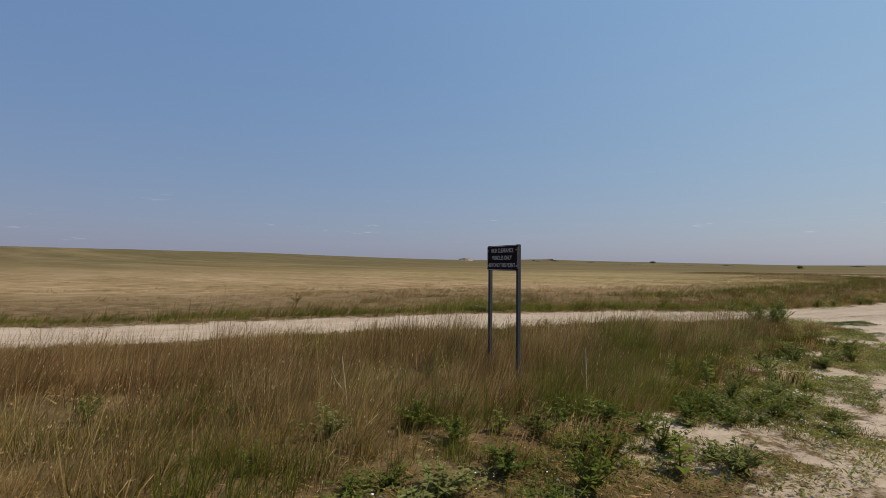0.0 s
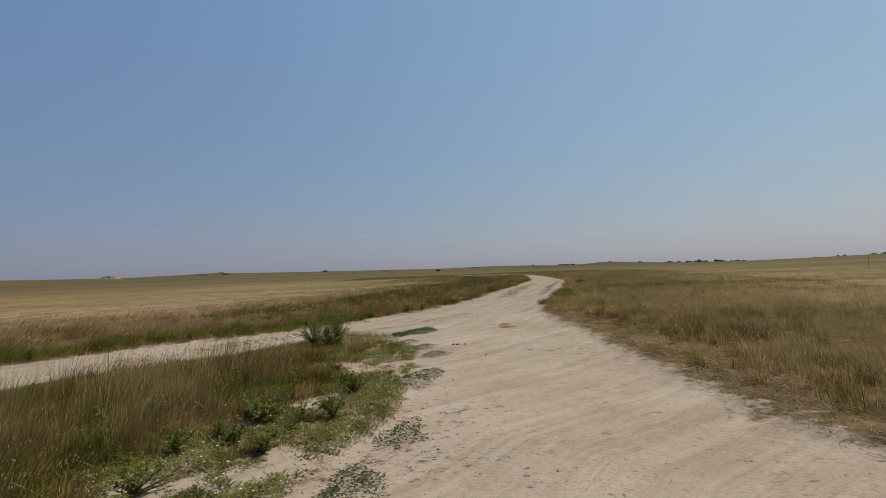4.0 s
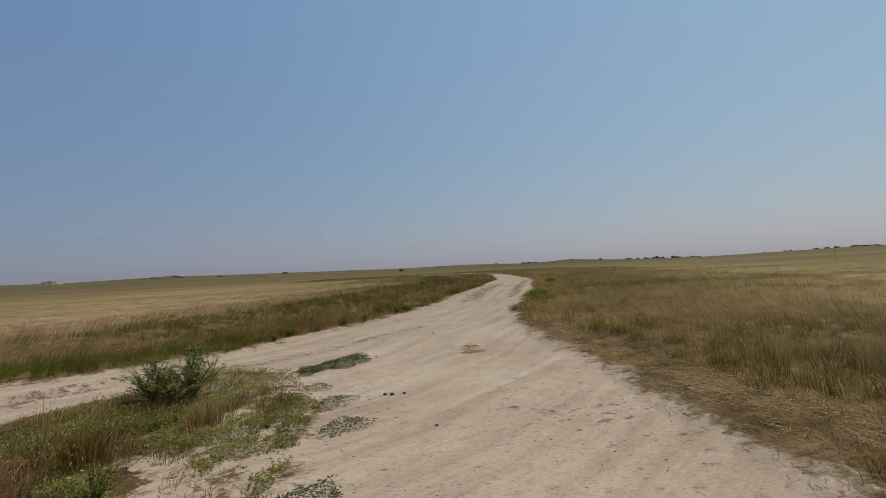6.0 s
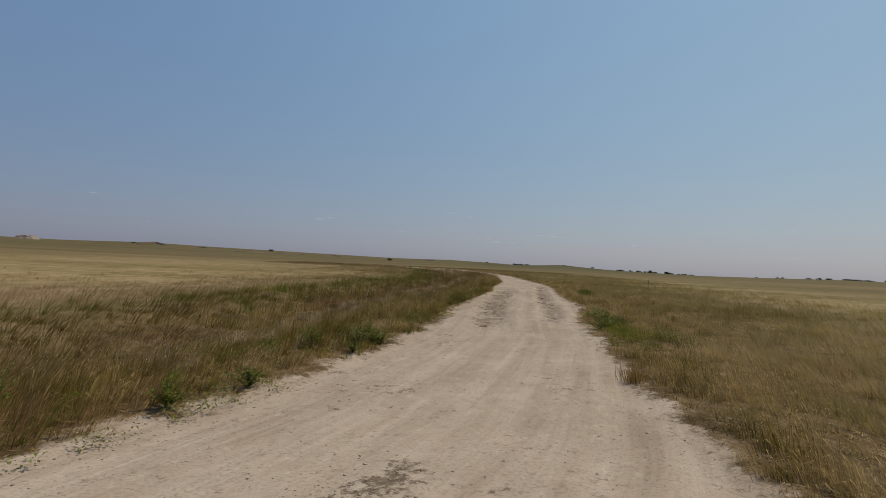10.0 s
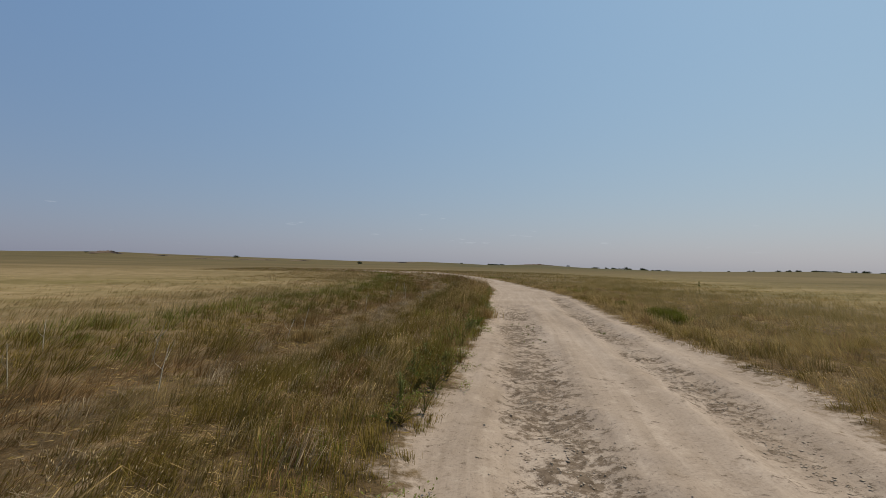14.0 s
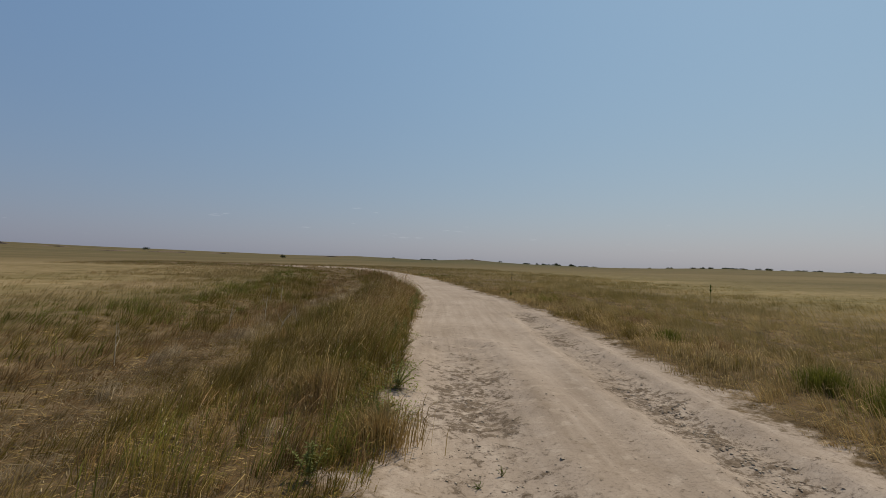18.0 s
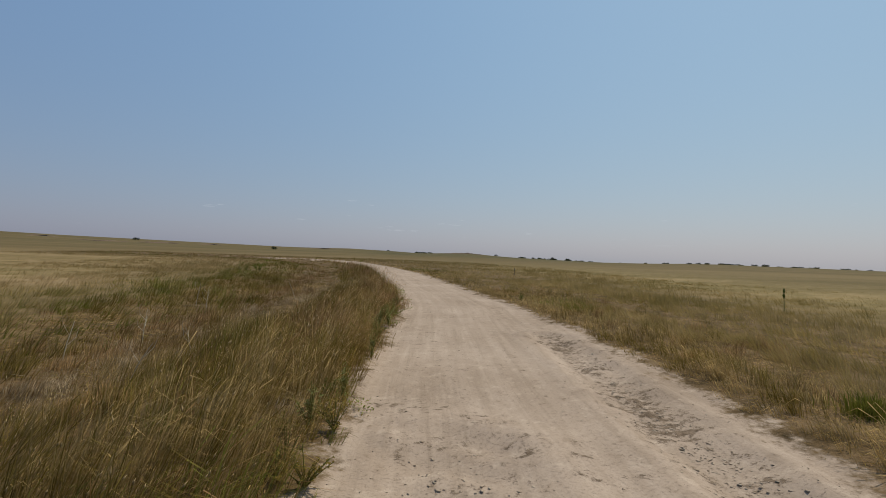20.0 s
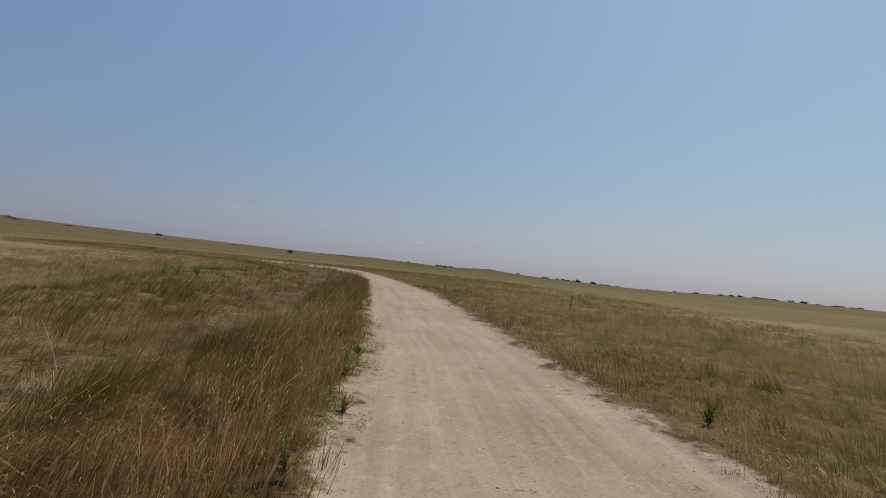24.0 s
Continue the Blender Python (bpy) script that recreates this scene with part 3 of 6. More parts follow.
def growth(x, y):
    """Where tufts stand, how tall, and of which kind (0 straw, 1 olive, 2 green, 3 rust)."""
    edge, dl, dr, wedge = plan(x, y)
    left = (dl < dr) & ~wedge
    open_verge = ~left & ~wedge & (x + y < 34)
    ragged = edge_ragged(x, y, edge, wedge) + (fbm(x, y, 0.9, 4) - 0.5) * np.where(open_verge, 1.5, 0.7)
    keep = (ragged > 0.0) & (rng.random(len(x)) < np.where(open_verge, 0.2 + 0.8 * ramp01(ragged, 0.2, 1.3), 0.55 + 0.45 * ramp01(ragged, 0.0, 0.4)))
    thin = (lane_noise(x + 40, y, 1.2) > 0.58) & ~wedge & (edge > 0.9) & (edge < 4.5)
    keep &= ~(thin & (rng.random(len(x)) < 0.35))
    keep &= (fbm(x + 77, y + 5, 0.42, 2) > 0.29 + 0.06 * rng.random(len(x))) | (edge > 4.6)
    h = (0.07 + 0.17 * ramp01(ragged, 0.0, np.where(open_verge, 1.6, 0.7))) * (0.55 + 1.0 * ramp01(fbm(x, y, 1.1, 3), 0.25, 0.75))
    h = np.where(thin, h * 0.6, h) * rng.uniform(0.6, 1.35, len(x))
    h = np.where(left & (edge < 2.8), h * np.where(x + y < 32, 1.5, 1.3), h)
    h = np.where(wedge, h * (1.1 + 1.25 * ramp01(edge, 0.9, 3.2)), h)
    margin = np.where(wedge, line_dist(x, y, WEDGE_E) + 1.8 * (1 - ramp01(x, 0.4, 2.6)), 9)
    h *= 0.42 + 0.58 * ramp01(margin, 1.0, 2.8)
    h *= np.where(wedge, (0.5 + 0.5 * ramp01(line_dist(x, y, WEDGE_N), 0.4, 3.2)) * (0.62 + 0.38 * ramp01(y - 0.3 * x, 4.2, 7.0)), 1.0)
    h *= np.where(left & (edge < 3), 1 + (0.35 * ramp01(x + y, 50, 66) + 0.75 * ramp01(x + y, 66, 80)) * (1 - ramp01(edge, 0.6, 2.4)), 1.0)
    h *= 1 + 0.4 * np.exp(-((x - 1.1) ** 2 + (y - 6.6) ** 2) / 2.2)
    # trodden and short beside the road where the two tracks part
    h *= 1 - 0.6 * np.where(~left & ~wedge & (x + y < 34), 1 - ramp01(edge, 0.6, 2.2), 0)
    g = greenness(x, y, edge, dl, dr, wedge)
    brown = lane_noise(x + 70, y + 30, 1.5)
    r = np.clip(np.where(wedge, 0.04, 0.0) + np.where(left | wedge, np.where(wedge, 0.42, 0.16) * (1 - ramp01(edge, 5, 10)) + 2.2 * (brown - 0.5), 1.2 * (brown - 0.56)) + np.where(left, 0.6 * ramp01(x + y, 74, 88) * (1 - ramp01(edge, 1.6, 3.0)), 0), 0, 0.85)
    pick = np.clip(0.30 * rng.random(len(x)) + 0.70 * ramp01(fbm(x + 11, y + 23, 0.8, 3), 0.18, 0.82), 0, 1)
    o = np.where(left, np.where(edge > 6 + 6 * ramp01(x + y, 32, 46), 0.05, 0.5) + 0.45 * ramp01(lane_noise(x, y + 300, 3), 0.48, 0.66), np.where(wedge, 0.16, 0.10) + np.where(wedge, 0.36, 0.42) * ramp01(lane_noise(x, y + 300, 2), 0.42, 0.6))
    kind = np.where(pick < g, 2, np.where(pick < g + (1 - g) * r, 3, np.where(0.4 * rng.random(len(x)) + 0.6 * ramp01(fbm(x + 51, y + 3, 0.7, 3), 0.2, 0.8) < o, 1, 0)))
    # bands that follow the road's left side: mixed verge, bleached strip, dark olive ditch, bleached, brown, green, then the open field
    off = dl + (lane_noise(x + 12, y + 90, 2.2) - 0.5) * 2.6
    share = [np.interp(off, BAND_AT, row) for row in BAND_SHARE]
    late = ramp01(x + y, 74, 86) * (1 - ramp01(dl, 2.0, 3.2)) * 0.8
    share = [v * (1 - late) for v in share]
    share[0], share[1], share[3] = share[0] + 0.2 * late, share[1] + 0.25 * late, share[3] + 0.55 * late
    draw = np.clip(0.45 * rng.random(len(x)) + 0.55 * ramp01(lane_noise(x + 140, y + 23, 0.9), 0.28, 0.72), 0, 0.999)
    total = np.cumsum(share, 0)
    banded = np.where(draw < total[0], 0, np.where(draw < total[1], 1, np.where(draw < total[2], 2, np.where(draw < total[3], 3, 4))))
    bands = left & (rng.random(len(x)) < ramp01(x + y, 33, 42))
    kind = np.where(bands, banded, kind)
    h = np.where(bands, h * np.interp(off, (0, 1.3, 2.5, 3.7, 5.2, 9.0, 12), (1.0, 0.8, 1.35, 0.6, 1.25, 1.2, 1.0)), h)
    wild = ~bands & (rng.random(len(x)) < ramp01(edge + (fbm(x, y, 3.0, 3) - 0.5) * 5 - np.where(left, 1.3 + 3.0 * ramp01(x + y, 32, 46), 0), np.where(left, 3.2, 0.6), np.where(left, 7.5, 3.6)))
    kind = np.where(wild & ~wedge, 4, kind)
    return keep, h, kind, edge


KINDS = (("straw", "pale dry straw-coloured prairie grass"), ("olive", "olive drying prairie grass"), ("green", "fresh green grass and weeds by the track"),
         ("rust", "rust-brown seeding grass by the track"), ("field", "wind-combed tan grass of the open prairie"), ("pale", "bleached straw lying flat between the tufts"))
sown = {k: ([], [], 0) for k, _ in KINDS}


def add(kind, co, tri):
    a, b, n = sown[kind]
    a.append(co), b.append(tri + n)
    sown[kind] = (a, b, n + len(co))


def sow(points, lo, hi, wide, each, spread, tall=1.0, fine=True, sway=0.62):
    """Tufts of so many blades, that spread outwards and lean with the wind."""
    x, y = points
    keep, h, kind, edge = growth(x, y)
    keep &= (edge >= lo) & (edge < hi) & (rng.random(len(x)) < 1 - 0.85 * ramp01(edge, 12, 50))
    x, y, h, kind = x[keep], y[keep], h[keep] * tall * (1 - 0.5 * ramp01(edge[keep], 10, 36)), kind[keep]
    z = height(x, y)
    _, dl, dr, wedge = plan(x, y)
    wind = np.where((dr < dl) & ~wedge, radians(62), radians(10)) + 1.5 * (fbm(x, y, 2.2, 3) - 0.5) * 2
    for i, (name, _) in enumerate(KINDS):
        m = np.repeat(np.flatnonzero(kind == i), each)
        n = len(m)
        if not n:
            continue
        out, r = rng.uniform(0, 2 * np.pi, n), np.abs(rng.normal(0, spread, n))
        bx, by = x[m] + np.cos(out) * r, y[m] + np.sin(out) * r
        bh = h[m] * rng.uniform(0.45, 1.25, n)
        drift = np.where(wedge[m], 0.34, sway)
        lx, ly = 0.30 * np.cos(out) + drift * np.cos(wind[m]) + rng.normal(0, 0.16, n), 0.30 * np.sin(out) + drift * np.sin(wind[m]) + rng.normal(0, 0.16, n)
        lean, way = np.clip(np.hypot(lx, ly), 0.05, 0.95), np.arctan2(ly, lx)
        w = wide * rng.uniform(0.6, 1.4, n)
        if fine:
            s = rng.random(n) < (0.16 if name in ("rust", "straw") else 0.03)
            add(name, *blades(bx[s], by[s], z[m][s] - 0.01, bh[s] * 1.2, w[s], lean[s] * 0.8, way[s], True))
            s = ~s
            add(name, *blades(bx[s], by[s], z[m][s] - 0.01, bh[s], w[s], lean[s], way[s], False))
        else:
            add(name, *slivers(bx, by, z[m], bh, w, lean, way))


sow(strip_points(-13, 9, -9, 30, 44), 0.0, 2.2, 0.0050, 21, 0.07)
sow(strip_points(-13, 9, -9, 30, 40), 2.2, 4.6, 0.0076, 22, 0.10, 1.1, False)
sow(strip_points(-28, -13, -16, 26, 14), 0.0, 4.6, 0.014, 16, 0.10, 1.1, False)
sow(strip_points(-9, 0.5, 30, 74, 48), 0.0, 2.2, 0.0050, 21, 0.07)
sow(strip_points(-9, 0.5, 30, 74, 44), 2.2, 4.6, 0.0076, 22, 0.10, 1.1, False)
sow(strip_points(0.5, 9, 30, 74, 26), 0.0, 2.0, 0.0060, 20, 0.085)
sow(strip_points(0.5, 9, 30, 74, 26), 2.0, 4.6, 0.0090, 24, 0.10, 1.0, False)
sow(strip_points(-20, 22, -12, 84, 12), 4.6, 9.5, 0.0145, 19, 0.14, 1.0, False, 0.6)
sow(strip_points(-12, 12, 74, 100, 10), 0.0, 4.6, 0.012, 20, 0.10, 1.0, False)
sow(strip_points(-26, 28, -14, 100, 6.5), 9.5, 16.0, 0.018, 13, 0.18, 0.9, False, 0.72)
sow(strip_points(-36, 36, -14, 112, 3.0), 16.0, 26.0, 0.026, 10, 0.24, 0.6, False, 0.8)
sow(strip_points(-70, 70, -20, 150, 0.8), 26.0, 60.0, 0.06, 5, 0.5, 0.4, False, 0.85)
sow(strip_points(-45, 25, 84, 150, 3.5), 0.0, 24.0, 0.026, 12, 0.2, 0.9, False, 0.6)


def thatch(points, length, wide, lo, hi):
    """Dead straws that lie on the ground between the tufts."""
    x, y = points
    edge, dl, dr, wedge = plan(x, y)
    rag = edge_ragged(x, y, edge, wedge) + (fbm(x, y, 0.9, 3) - 0.5) * 0.5
    s = (rag > -0.05) & (edge > lo) & (edge < hi) & (rng.random(len(x)) < ramp01(rag, -0.1, 0.6) * np.where(lane_noise(x + 40, y, 1.2) > 0.54, 1.0, 0.5))
    x, y = x[s], y[s]
    n = len(x)
    way, long = rng.uniform(0, 2 * np.pi, n), length * rng.uniform(0.4, 1.5, n)
    ca, sa, w = np.cos(way), np.sin(way), wide * rng.uniform(0.6, 1.4, n)
    z0 = height(x, y) + rng.uniform(0.0, 0.035, n)
    co = np.stack([np.stack([x - sa * w, y + ca * w, z0], 1), np.stack([x + sa * w, y - ca * w, z0 + w], 1),
                   np.stack([x + ca * long, y + sa * long, z0 + long * rng.uniform(-0.05, 0.35, n)], 1)], 1)
    tone = np.where(rng.random(n) < 0.35, 3, np.where(rng.random(n) < np.where(lane_noise(x + 40, y, 1.2) > 0.56, 0.2, 0.75), 1, 0))
    for i, (name, _) in enumerate(KINDS):
        c = co[tone == i].reshape(-1, 3)
        add(name, c, np.arange(len(c)).reshape(-1, 3))


def swept(points, each, lo, hi):
    """Clumps of long grass laid over by the wind, all blades of a clump one way."""
    x, y = points
    edge, dl, dr, wedge = plan(x, y)
    s = (edge > lo) & (edge < hi) & (fbm(x + 61, y + 19, 2.0, 3) > 0.46)
    x, y, dl, dr, wedge = x[s], y[s], dl[s], dr[s], wedge[s]
    z, way0 = height(x, y), radians(10) + rng.normal(0, 0.6, len(x))
    off = dl + (lane_noise(x + 12, y + 90, 2.2) - 0.5) * 2.6
    pale = (dl < dr) & ~wedge & (x + y > 38) & ((np.abs(off - 3.8) < 0.8) | (np.abs(off - 1.3) < 0.5))
    tone, tall = np.where(pale, 5, rng.choice([0, 1, 1, 1, 3, 3], len(x))), rng.uniform(0.22, 0.46, len(x))
    m = np.repeat(np.arange(len(x)), each)
    n = len(m)
    bx, by = x[m] + rng.normal(0, 0.10, n), y[m] + rng.normal(0, 0.10, n)
    lean, way = np.clip(rng.normal(0.78, 0.15, n), 0.2, 0.97), way0[m] + rng.normal(0, 0.35, n)
    bh, w = tall[m] * rng.uniform(0.5, 1.2, n), rng.uniform(0.004, 0.009, n)
    for i, (name, _) in enumerate(KINDS):
        t = tone[m] == i
        add(name, *blades(bx[t], by[t], z[m][t] - 0.01, bh[t], w[t], lean[t], way[t], False))


swept(strip_points(-9, 9, 28, 74, 1.1), 60, 0.5, 5.0)
swept(strip_points(-13, 9, -9, 28, 0.8), 60, 1.0, 5.0)
swept(strip_points(-9, 9, -6, 14, 1.3), 70, 0.3, 1.8)
def bleached(points, lo, hi, length, wide):
    """Flattened bleached straw in the strips left of the road."""
    x, y = points
    edge, dl, dr, wedge = plan(x, y)
    off = dl + (lane_noise(x + 12, y + 90, 2.2) - 0.5) * 2.6
    strip = np.maximum(np.exp(-((off - 3.8) / 0.7) ** 2), 0.7 * np.exp(-((off - 1.3) / 0.4) ** 2))
    s = (dl < dr) & ~wedge & (x + y > 36) & (edge > lo) & (edge < hi) & (rng.random(len(x)) < strip * ramp01(lane_noise(x + 200, y, 1.4), 0.36, 0.60))
    x, y = x[s], y[s]
    n = len(x)
    way, long, w = radians(20) + rng.normal(0, 0.7, n), length * rng.uniform(0.5, 1.5, n), wide * rng.uniform(0.6, 1.4, n)
    ca, sa = np.cos(way), np.sin(way)
    z0 = height(x, y) + rng.uniform(0.0, 0.10, n)
    co = np.stack([np.stack([x - sa * w, y + ca * w, z0], 1), np.stack([x + sa * w, y - ca * w, z0 + w], 1),
                   np.stack([x + ca * long, y + sa * long, z0 + long * rng.uniform(0.0, 0.4, n)], 1)], 1).reshape(-1, 3)
    add("pale", co, np.arange(3 * n).reshape(-1, 3))


def trodden(points, length, wide):
    """Short bleached straw pressed flat along the right verge by the fork."""
    x, y = points
    edge, dl, dr, wedge = plan(x, y)
    s = (dr < dl) & ~wedge & (x + y < 38) & (edge > -0.2) & (rng.random(len(x)) < np.exp(-((edge - 0.8) / 0.9) ** 2) * ramp01(fbm(x, y, 0.8, 3), 0.3, 0.6))
    x, y = x[s], y[s]
    n = len(x)
    way, long, w = rng.uniform(0, 6.28, n), length * rng.uniform(0.5, 1.5, n), wide * rng.uniform(0.6, 1.4, n)
    ca, sa, z0 = np.cos(way), np.sin(way), height(x, y) + rng.uniform(0.0, 0.05, n)
    co = np.stack([np.stack([x - sa * w, y + ca * w, z0], 1), np.stack([x + sa * w, y - ca * w, z0 + w], 1),
                   np.stack([x + ca * long, y + sa * long, z0 + long * rng.uniform(0.0, 0.3, n)], 1)], 1).reshape(-1, 3)
    add("pale", co, np.arange(3 * n).reshape(-1, 3))


bleached(strip_points(-12, 3, 24, 76, 600), 0.3, 6.5, 0.17, 0.0026)
trodden(strip_points(0, 9, -2, 28, 700), 0.12, 0.003)
thatch(strip_points(-13, 9, -9, 74, 480), 0.11, 0.0032, 0.0, 3.6)
thatch(strip_points(-16, 16, -9, 80, 90), 0.16, 0.007, 3.6, 8.0)
# a flat patch of dead straw left on the sand
n = 240
px, py = rng.normal(14.75, 0.14, n), rng.normal(13.95, 0.13, n)
px[150:], py[150:] = px[150:] + 0.35, py[150:] + 0.45
pw, pl = rng.uniform(0, 6.28, n), rng.uniform(0.04, 0.13, n)
co = np.stack([np.stack([px, py, height(px, py) + 0.004], 1), np.stack([px + 0.006, py + 0.004, height(px, py) + 0.012], 1),
               np.stack([px + np.cos(pw) * pl, py + np.sin(pw) * pl, height(px, py) + rng.uniform(0.005, 0.04, n)], 1)], 1).reshape(-1, 3)
add("straw", co, np.arange(3 * n).reshape(-1, 3))
for k, text in KINDS:
    a, b, n = sown[k]
    co = np.concatenate(a)
    grass = stuff(k + "_grass", co, np.concatenate(b), GRASS[k], text, "grass")
    if k == "field":
        where = plan(co[:, 0], co[:, 1])
        for name, val in (("green", greenness(co[:, 0], co[:, 1], *where)), ("olive", oliveness(co[:, 0], co[:, 1], *where[1:])), ("remote", remoteness(co[:, 0], co[:, 1], where[1], where[2])), ("lush", lushness(co[:, 0], co[:, 1]))):
            grass.data.attributes.new(name, "FLOAT", "POINT").data.foreach_set("value", val.astype(np.float32))


def seed_heads(points, lo, hi, material):
    """Pale seed heads on thin stems above the grass: a small four-sided spindle each."""
    x, y = points
    keep, h, kind, edge = growth(x, y)
    keep &= (edge >= lo) & (edge < hi) & (kind != 2) & (fbm(x + 31, y + 7, 0.9, 3) > 0.47)
    x, y, h = x[keep], y[keep], h[keep]
    n = len(x)
    way, lean = radians(10) + rng.normal(0, 0.8, n), rng.uniform(0.2, 0.8, n)
    up = h * rng.uniform(0.85, 1.35, n)
    bx, by, bz = x + np.cos(way) * lean * up * 0.6, y + np.sin(way) * lean * up * 0.6, height(x, y) + up * 0.92
    long, thick, turn = rng.uniform(0.024, 0.055, n), rng.uniform(0.0038, 0.0075, n), rng.uniform(0, 6.28, n)
    dx, dy, dz = np.cos(way) * lean, np.sin(way) * lean, np.sqrt(1 - lean ** 2)
    pts = [np.stack([bx, by, bz], 1)]
    for k in range(3):
        a = turn + k * 2.094
        pts.append(np.stack([bx + dx * long * 0.45 + np.cos(a) * thick, by + dy * long * 0.45 + np.sin(a) * thick, bz + dz * long * 0.45], 1))
    pts.append(np.stack([bx + dx * long, by + dy * long, bz + dz * long], 1))
    co = np.stack(pts, 1).reshape(-1, 3)
    tri = np.array([[0, 2, 1], [0, 3, 2], [0, 1, 3], [1, 2, 4], [2, 3, 4], [3, 1, 4]])
    return co, (np.arange(n)[:, None, None] * 5 + tri[None]).reshape(-1, 3)


HEAD = blade_material("seed_head", (0.34, 0.235, 0.10), (0.56, 0.42, 0.225), (0.35, 0.245, 0.105), (0.50, 0.375, 0.20), 0.3)
heads_a, heads_b = seed_heads(strip_points(-13, 9, -9, 30, 85), 0.3, 6.0, HEAD), seed_heads(strip_points(-9, 4, 30, 74, 75), 0.1, 3.4, HEAD)
stuff("seed_heads", np.concatenate([heads_a[0], heads_b[0]]), np.concatenate([heads_a[1], heads_b[1] + len(heads_a[0])]), HEAD, "pale seed heads nodding over the prairie grass", "grass")


# ---- helpers for things ----
def part(name, bm, material, parent=None, label="", smooth=False, m=None):
    """Links a bmesh as one mesh object under a thing or a part."""
    me = bpy.data.meshes.new(name)
    if m is not None:
        bm.transform(m)
    bm.normal_update()
    bm.to_mesh(me)
    bm.free()
    if smooth:
        me.shade_smooth()
    me.materials.append(material)
    ob = new(name, me)
    ob.parent = parent
    if label:
        ob["label"] = label
    return ob


def empty(name, m, label, category, group=""):
    ob = new(name)
    ob.empty_display_size = 0.2
    ob.matrix_world = m
    return tagged(ob, label, category, group)


def box(x0, x1, y0, y1, z0, z1, bevel=0.0, segments=2):
    bm = bmesh.new()
    bmesh.ops.create_cube(bm, size=1.0, matrix=Matrix.Translation(((x0 + x1) / 2, (y0 + y1) / 2, (z0 + z1) / 2)) @ Matrix.Diagonal((x1 - x0, y1 - y0, z1 - z0, 1)))
    if bevel:
        bmesh.ops.bevel(bm, geom=bm.edges[:], offset=bevel, segments=segments, affect="EDGES", profile=0.6)
    return bm


def loft(rings, closed=True, caps=True):
    """Skin over rings of equally many points."""
    bm = bmesh.new()
    rows = [[bm.verts.new(p) for p in r] for r in rings]
    n = len(rows[0])
    for a, b in zip(rows, rows[1:]):
        for i in range(n if closed else n - 1):
            bm.faces.new((a[i], a[(i + 1) % n], b[(i + 1) % n], b[i]))
    if caps and closed:
        bm.faces.new(rows[0][::-1]), bm.faces.new(rows[-1])
    bmesh.ops.recalc_face_normals(bm, faces=bm.faces[:])
    return bm


def lathe(profile, axis="X", steps=28):
    """Turns (radius, along) pairs round an axis."""
    rings = []
    for r, a in profile:
        ring = []
        for i in range(steps):
            c, s = math.cos(2 * math.pi * i / steps) * r, math.sin(2 * math.pi * i / steps) * r
            ring.append((a, c, s) if axis == "X" else (c, a, s) if axis == "Y" else (c, s, a))
        rings.append(ring)
    return loft(rings)


def tube(points, radii, steps=6):
    rings = []
    for i, p in enumerate(points):
        d = Vector(points[min(i + 1, len(points) - 1)]) - Vector(points[max(i - 1, 0)])
        q = d.to_track_quat("Z", "Y")
        rings.append([Vector(p) + q @ Vector((math.cos(2 * math.pi * k / steps) * radii[i], math.sin(2 * math.pi * k / steps) * radii[i], 0)) for k in range(steps)])
    return loft(rings)


def ground_z(x, y):
    return float(height(np.array([float(x)]), np.array([float(y)]))[0])


# ---- the road sign ----
SIGN_FACE = plain("sign_brown", (0.020, 0.009, 0.008), 0.8, 0, 0.2, 6, 0.05, Specular_IOR_Level=0.08)
SIGN_PAINT = plain("sign_letter_paint", (0.54, 0.49, 0.44), 0.6, 0, 0.12, 20, 0.05)
SIGN_BACK = plain("bare_aluminium", (0.55, 0.56, 0.57), 0.45, 0.8, 0.12, 10, 0.1)
POST_STEEL = plain("galvanised_post", (0.055, 0.056, 0.057), 0.75, 0.0, 0.25, 14, 0.2, Specular_IOR_Level=0.2)
HOLE_SHADE = plain("hole_shade", (0.02, 0.02, 0.022), 0.9, 0, 0.2, 30)


def rounded_plate(w, h, r, t, steps=5):
    """An upright plate in x and z, facing -y."""
    pts = []
    for cx, cz, a0 in ((w / 2 - r, h / 2 - r, 0), (-w / 2 + r, h / 2 - r, 90), (-w / 2 + r, -h / 2 + r, 180), (w / 2 - r, -h / 2 + r, 270)):
        for k in range(steps + 1):
            a = radians(a0 + 90 * k / steps)
            pts.append((cx + r * math.cos(a), cz + r * math.sin(a)))
    return loft([[(x, -t / 2, z) for x, z in pts], [(x, t / 2, z) for x, z in pts]])


